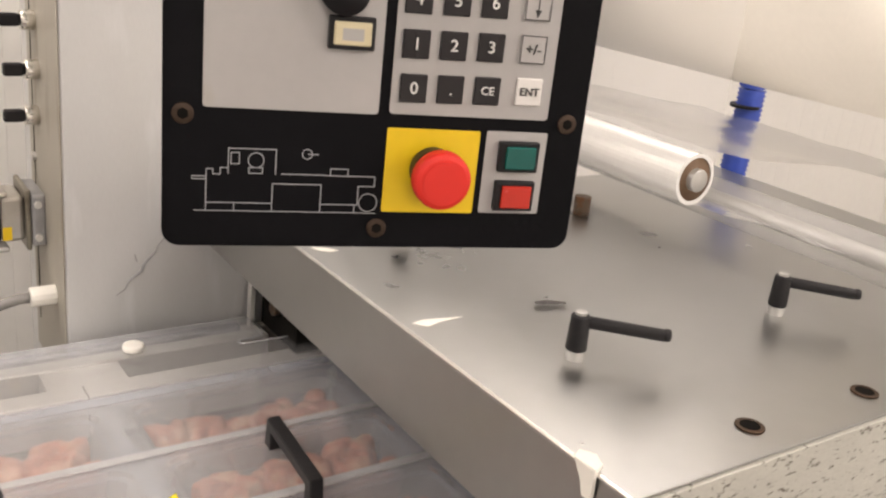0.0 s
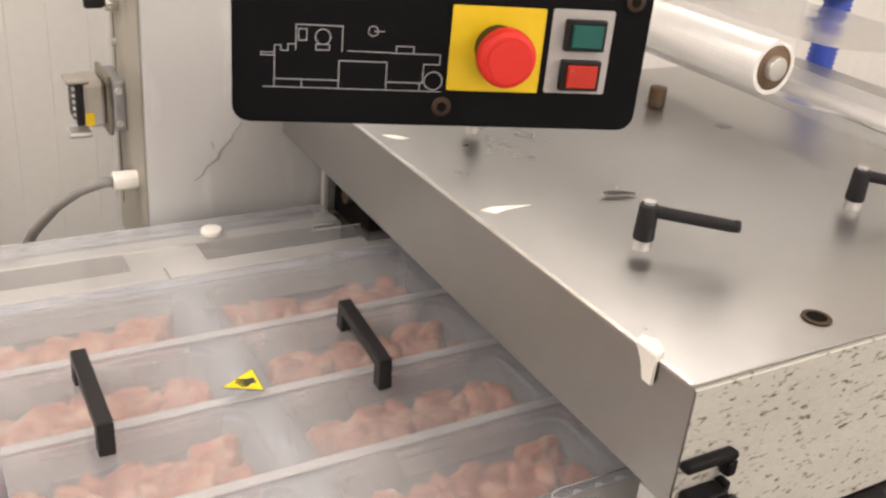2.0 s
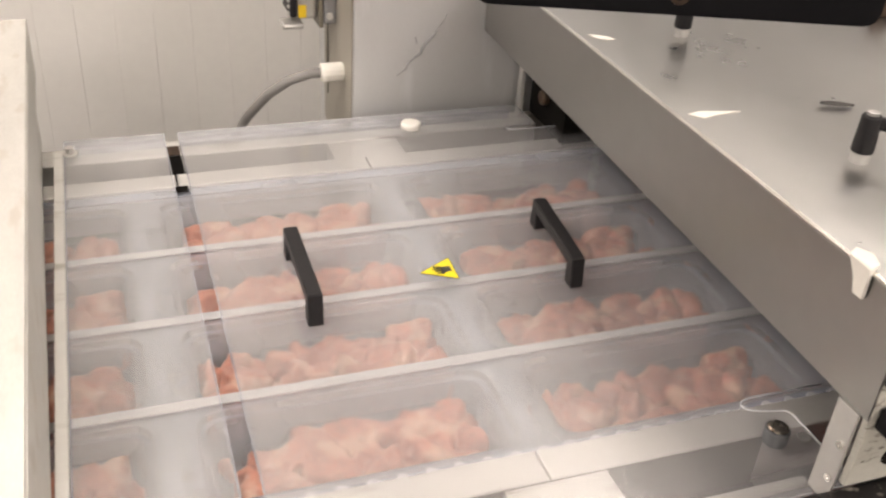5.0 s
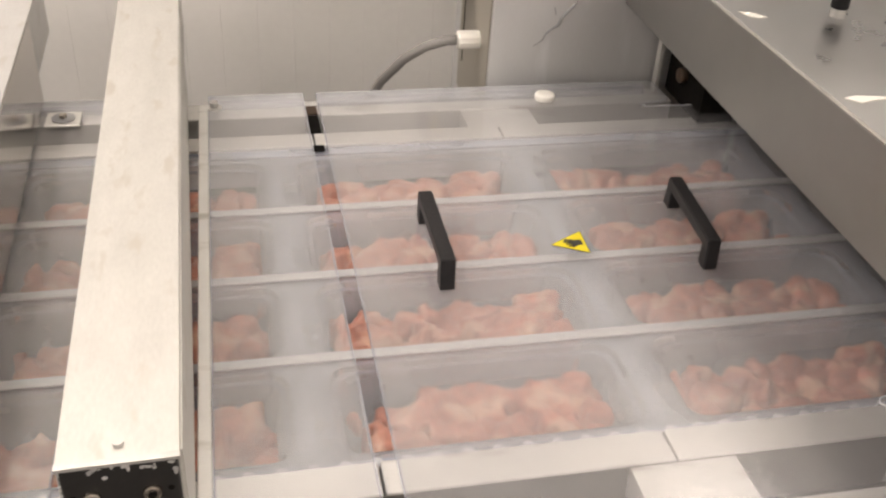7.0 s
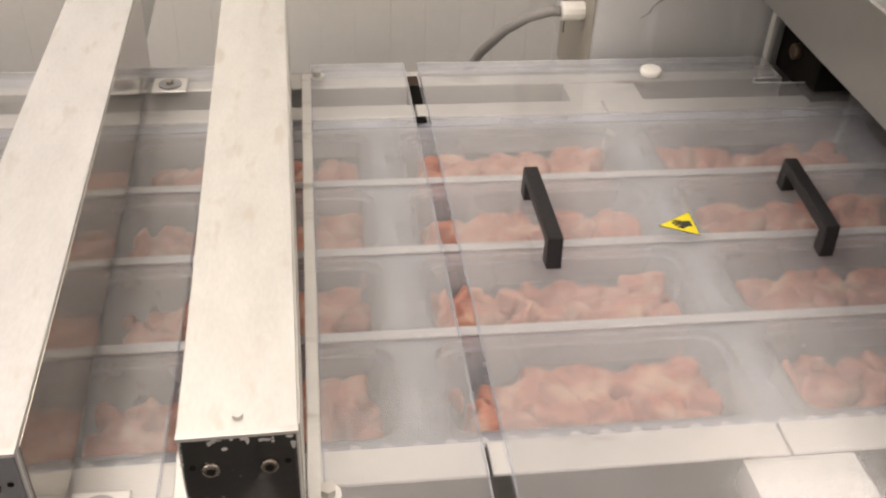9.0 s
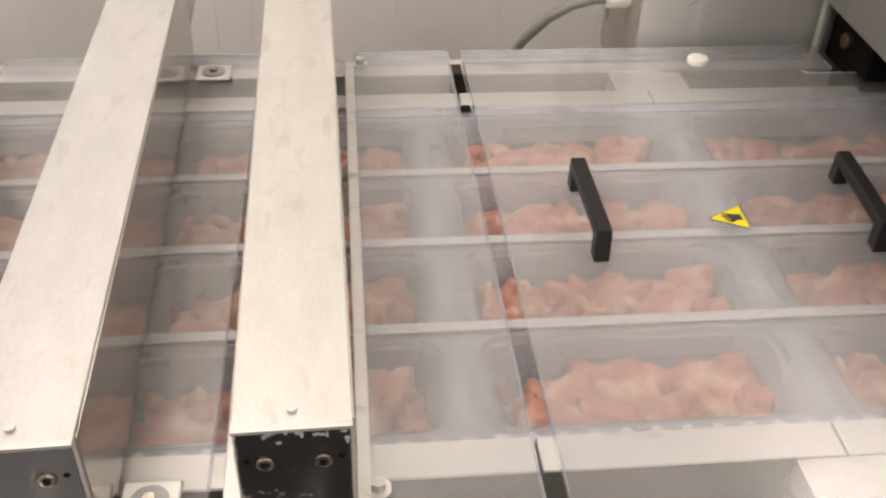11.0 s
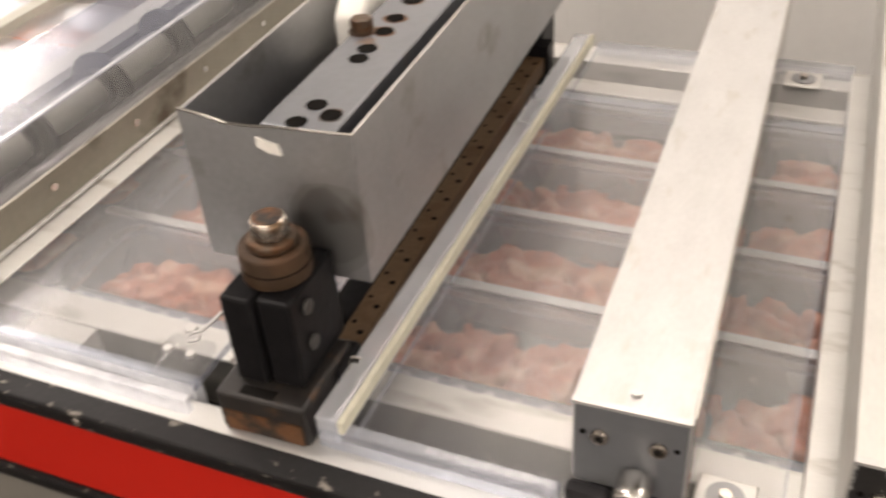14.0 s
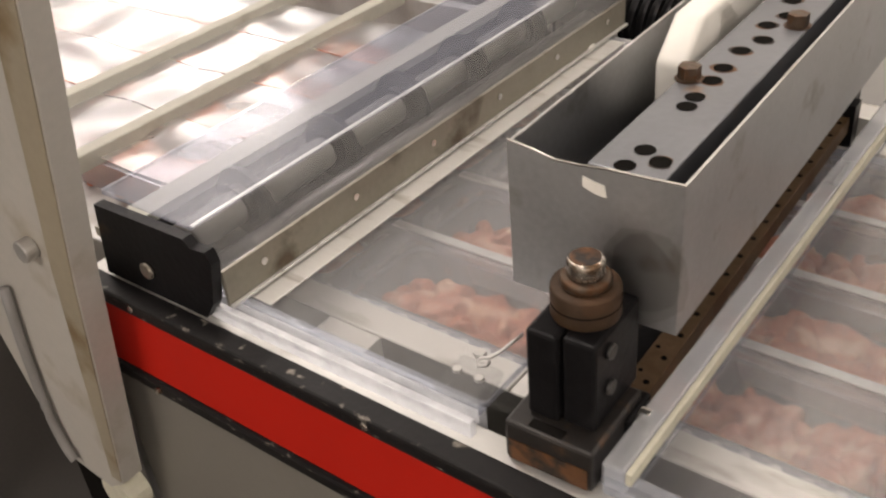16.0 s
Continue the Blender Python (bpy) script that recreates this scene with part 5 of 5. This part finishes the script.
cutter.matrix_basis = Matrix.Translation((-0.88, -0.32, 0)) @ pose(0, 0, 0, 0, 0, 1.6) @ Matrix.Translation((0.88, 0.32, 0)) @ cutter.matrix_basis

# ---- lengthwise cutter under a clear hood ----
slitter = thing("lengthwise_cutter", (-1.36, 0, 1.04), "row of round knives under a scratched clear hood", "cutter")
prof = [(-1.426, 1.059), (-1.411, 1.149), (-1.272, 1.152), (-1.264, 1.144), (-1.243, 1.146), (-1.237, 1.134), (-1.250, 1.082), (-1.266, 1.060)]
for yy in (-0.424, 0.40):
    end = part("end_plate", prism(prof, "y", yy, yy + 0.012), BLACK_STEEL, slitter, "black end plate, chipped along its edge")
    part("end_bolt", rod((-1.343, yy - 0.0001, 1.092), (-1.343, yy - 0.006, 1.092), 0.010, seg=20, bevel=0.002), DIRTY_STEEL, end, "bright round bolt")
hood = part("hood_top", box(-1.412, -1.273, -0.411, 0.399, 1.1535, 1.1575, 0.0006), HOOD, slitter, "scratched clear hood")
hood.visible_shadow = False
front = part("hood_front", prism([(-1.2725, 1.1575), (-1.269, 1.1575), (-1.243, 1.117), (-1.246, 1.117)], "y", -0.411, 0.399), ACRYLIC_CLEAR, slitter, "clear front of the hood")
front.visible_shadow = False
part("hood_edge", box(-1.2745, -1.2705, -0.41, 0.398, 1.1577, 1.1592), ACRYLIC_RIM, slitter, "bright folded edge of the hood")
part("hood_back_edge", box(-1.4135, -1.4100, -0.41, 0.398, 1.1577, 1.1590), ACRYLIC_EDGE, slitter)
part("steel_strip", box(-1.246, -1.241, -0.411, 0.399, 1.074, 1.116, 0.001), STRIP_BROWN, slitter, "pale steel strip with rivets")
part("strip_lip", box(-1.2408, -1.2365, -0.411, 0.399, 1.074, 1.0775, 0.0005), STEEL_RAIL, slitter, "bright lower lip of the strip")
for k in range(6):
    y = -0.36 + k * 0.14
    part("rivet", rod((-1.2408, y, 1.100), (-1.2388, y, 1.100), 0.0042, seg=12), CHROME, slitter)
part("knife_shaft", rod((-1.345, -0.41, 1.098), (-1.345, 0.398, 1.098), 0.019, seg=24), GUARD_SIDE, slitter, "dull steel shaft", True)
for y in (*LANES, 0.275, -0.285):
    k = part("round_knife", rod((-1.345, y - 0.004, 1.098), (-1.345, y + 0.004, 1.098), 0.042, seg=32), BLACK_STEEL, slitter, "round dark knife")
    part("hub", rod((-1.345, y - 0.016, 1.098), (-1.345, y + 0.016, 1.098), 0.024, seg=24), BLACK_STEEL, k)
part("inner_roller", rod((-1.300, -0.41, 1.075), (-1.300, 0.398, 1.075), 0.014, seg=20), DARK_STEEL, slitter, "dark steel roller", True)
# Bottom plate and back wall are black to paint the hood's inner shade.
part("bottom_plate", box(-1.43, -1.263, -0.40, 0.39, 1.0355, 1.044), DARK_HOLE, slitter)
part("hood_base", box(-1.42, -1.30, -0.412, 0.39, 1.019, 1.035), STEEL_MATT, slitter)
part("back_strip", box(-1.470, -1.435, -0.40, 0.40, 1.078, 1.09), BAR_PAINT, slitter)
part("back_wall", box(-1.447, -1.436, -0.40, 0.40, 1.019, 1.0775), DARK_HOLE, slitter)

# ---- outfeed with packs under film ----
outfeed = thing("outfeed_conveyor", (-1.75, 0, 0), "outfeed conveyor with pale crossbars", "conveyor")
part("belt", box(-2.5, -1.465, -0.36, 0.36, 0.975, 0.992, 0.003), STEEL_MATT, outfeed)
for x in (-1.651, -1.832):
    part("crossbar", box(x - 0.012, x + 0.012, -0.38, 0.36, 1.060, 1.084, 0.002), BAR_PAINT, outfeed, "pale crossbar")
part("side_rail", box(-2.5, -1.465, -0.40, -0.381, 0.95, 1.07, 0.002), BEAM, outfeed)
part("side_rail", box(-2.5, -1.465, 0.361, 0.385, 0.95, 1.07, 0.002), BEAM, outfeed)
for x in (-1.6, -2.4):
    for y in (-0.37, 0.37):
        part("leg", box(x - 0.02, x + 0.02, y - 0.018, y + 0.018, 0.0, 0.9495), BEAM, outfeed)
for col in range(3):
    for row, cy in enumerate(centres_y):
        cx = -1.625 - 0.31 * col
        pk = thing("meat_pack", (cx, cy, 1.0), "sealed clear pack of raw chicken with wrinkled shiny film", "meat pack", "packs on the outfeed")
        ob = new("meat", HEAPS[(col * 3 + row + 2) % 8])
        ob.parent = pk
        ob.location = (0, 0, 0.058)
        bm = bmesh.new()
        nu, nv = 20, 10
        g = [[bm.verts.new((cx - 0.155 + 0.31 * i / nu, cy - 0.0655 + 0.131 * j / nv, 1.068 + 0.006 * noise.noise(Vector(((cx + 0.31 * i / nu) * 11, (cy + 0.131 * j / nv) * 16, 2))))) for j in range(nv + 1)] for i in range(nu + 1)]
        for i in range(nu):
            for j in range(nv):
                bm.faces.new((g[i][j], g[i + 1][j], g[i + 1][j + 1], g[i][j + 1]))
        f = part("film", bm, PACK_FILM, pk, "wrinkled glossy film", True)
        f.visible_shadow = False
        ob = new("tray", TRAY)
        ob.parent = pk
        ob.location = (0, 0, 0.0588)
        ob.scale = (0.96, 0.97, 1)

# ---- upright guard at the machine's end ----
guard = thing("end_guard", (-1.36, -0.49, 0.7), "white painted slanted guard post with a bolt and cable", "guard post")
out = [(-1.243, 1.60), (-1.288, 1.396), (-1.356, 1.116), (-1.416, 0.800), (-1.45, 0.775), (-1.535, 0.785), (-1.60, 1.02), (-1.66, 1.60)]
part("plate", prism(out, "y", -0.497, -0.470), POST, guard, "white painted plate, yellowed at the edge")
part("folded_edge", prism([(-1.245, 1.598), (-1.290, 1.396), (-1.358, 1.116), (-1.418, 0.802), (-1.436, 0.802), (-1.392, 1.116), (-1.330, 1.396), (-1.29, 1.598)], "y", -0.4985, -0.4972), POST_EDGE, guard, "yellowed, stained edge of the plate")
part("plate_bolt", rod((-1.413, -0.4972, 1.14), (-1.413, -0.512, 1.14), 0.012, seg=20, bevel=0.002), STEEL_MATT, guard, "dull steel bolt")
part("post_leg", box(-1.60, -1.50, -0.465, -0.44, 0.0, 0.95), DARK_HOLE, guard)
part("foot_pad", rod((-1.46, -0.49, 0.745), (-1.46, -0.46, 0.745), 0.03, seg=20), YELLOW_EDGE, guard)
part("hanging_cable", tube(sweep((-1.50, -0.505, 1.06), (-1.50, -0.505, 0.80), (-0.02, 0, -0.05), 12), 0.006, seg=10), GREY_CABLE, guard, "", True)

# ---- motor and crates beyond ----
motor = thing("drive_motor", (-1.30, 0.52, 0.9), "black finned electric motor behind the machine", "motor")
part("body", rod((-1.42, 0.53, 1.02), (-1.20, 0.53, 1.02), 0.065, seg=32), BLACK_STEEL, motor, "", True)
for k in range(12):
    x = -1.41 + k * 0.018
    part("fin", rod((x, 0.53, 1.02), (x + 0.005, 0.53, 1.02), 0.076, seg=28), BLACK_STEEL, motor)
part("stand", box(-1.40, -1.22, 0.48, 0.58, 0, 0.96), BLACK_STEEL, motor)
part("hose", tube(sweep((-1.30, 0.46, 1.09), (-1.28, 0.44, 0.8), (0.02, -0.03, 0.05), 12), 0.007, seg=10), GREY_CABLE, motor, "", True)
crate_base = None
for x, y, z in ((-2.9, 0.3, 0.0), (-2.9, 0.3, 0.42), (-3.0, 1.1, 0.0), (-3.0, 1.1, 0.42)):
    if crate_base is None:
        crate_base = thing("storage_crate", (0, 0, 0), "dark plastic storage crate stacked beyond the conveyor", "crate", "stacked crates")
        for a in ((-0.3, 0.3, -0.2, -0.185), (-0.3, 0.3, 0.185, 0.2), (-0.3, -0.285, -0.185, 0.185), (0.285, 0.3, -0.185, 0.185)):
            part("side", box(*a, 0.01, 0.415, 0.003), BLACK, crate_base)
        part("bottom", box(-0.3, 0.3, -0.2, 0.2, 0.0, 0.0098), BLACK, crate_base)
        crate_base.location = (x, y, z)
    else:
        copy_thing(crate_base, pose(x, y, z))

# ---- plates with a washer beside the crossbeams ----
for x, y, lab in ((-0.532, -0.343, "grey fixing plate with a round washer beside the crossbeam"), (-0.549, 0.343, "clear fixing plate with a bolt behind the crossbeam")):
    fp = thing("fixing_plate", (x, y, 1.0345), lab, "fixing plate", "fixing plates")
    part("plate", box(x - 0.022, x + 0.022, y - 0.020, y + 0.020, 1.0347, 1.0385, 0.002), STEEL_RAIL, fp)
    part("washer", rod((x, y, 1.0387), (x, y, 1.040), 0.0145, seg=24), BED, fp, "grey round washer")
    part("bolt", rod((x, y, 1.0402), (x, y, 1.0445), 0.0050, seg=6), DIRTY_STEEL, fp, "worn bolt")
for x, y in ((-0.361, 0.364), (-0.365, -0.340)):
    fb = thing("fixing_bolt", (x, y, 1.018), "small dull steel fixing bolt on the machine's rail", "bolt", "fixing bolts")
    part("washer", rod((x, y, 1.0345), (x, y, 1.0365), 0.010, seg=20), STEEL_RAIL, fb)
    part("head", rod((x, y, 1.0367), (x, y, 1.044), 0.0062, seg=6), STEEL_MATT, fb)
lever_a = thing("beam_clamp", (-0.597, -0.40, 1.06), "black clamp handle with a steel knob below the beam end", "clamp")
part("knob", rod((-0.590, -0.3865, 1.086), (-0.590, -0.412, 1.086), 0.013, seg=20, bevel=0.003), CHROME, lever_a, "worn steel knob", True)
part("arm", box(-0.635, -0.603, -0.412, -0.3985, 1.072, 1.088, 0.005), BLACK, lever_a, "black plastic arm")
lever_b = thing("beam_clamp", (-0.42, -0.40, 1.06), "black clamp handle below the chipped beam end", "clamp")
part("knob", rod((-0.412, -0.3815, 1.066), (-0.412, -0.405, 1.066), 0.012, seg=20, bevel=0.003), CHROME, lever_b, "worn steel knob", True)
part("arm", box(-0.456, -0.424, -0.408, -0.394, 1.056, 1.070, 0.005), BLACK, lever_b, "black plastic arm")

# ---- wall panels ----
for k in range(66):
    x = -1.68 + k * 0.07
    part("wall_panel", box(x + 0.0002, x + 0.0698, WALL_Y + 0.005, WALL_Y + 0.0198, 0.0, CEIL - 0.002, 0.0003, seg=1), WALL, wall_back)


def motions():
    for ob, (x, y, z), turn in moving:
        walk(ob, [(t, pose(x - d, y, z, 0, 0, turn)) for t, d in STEPS])


motions()
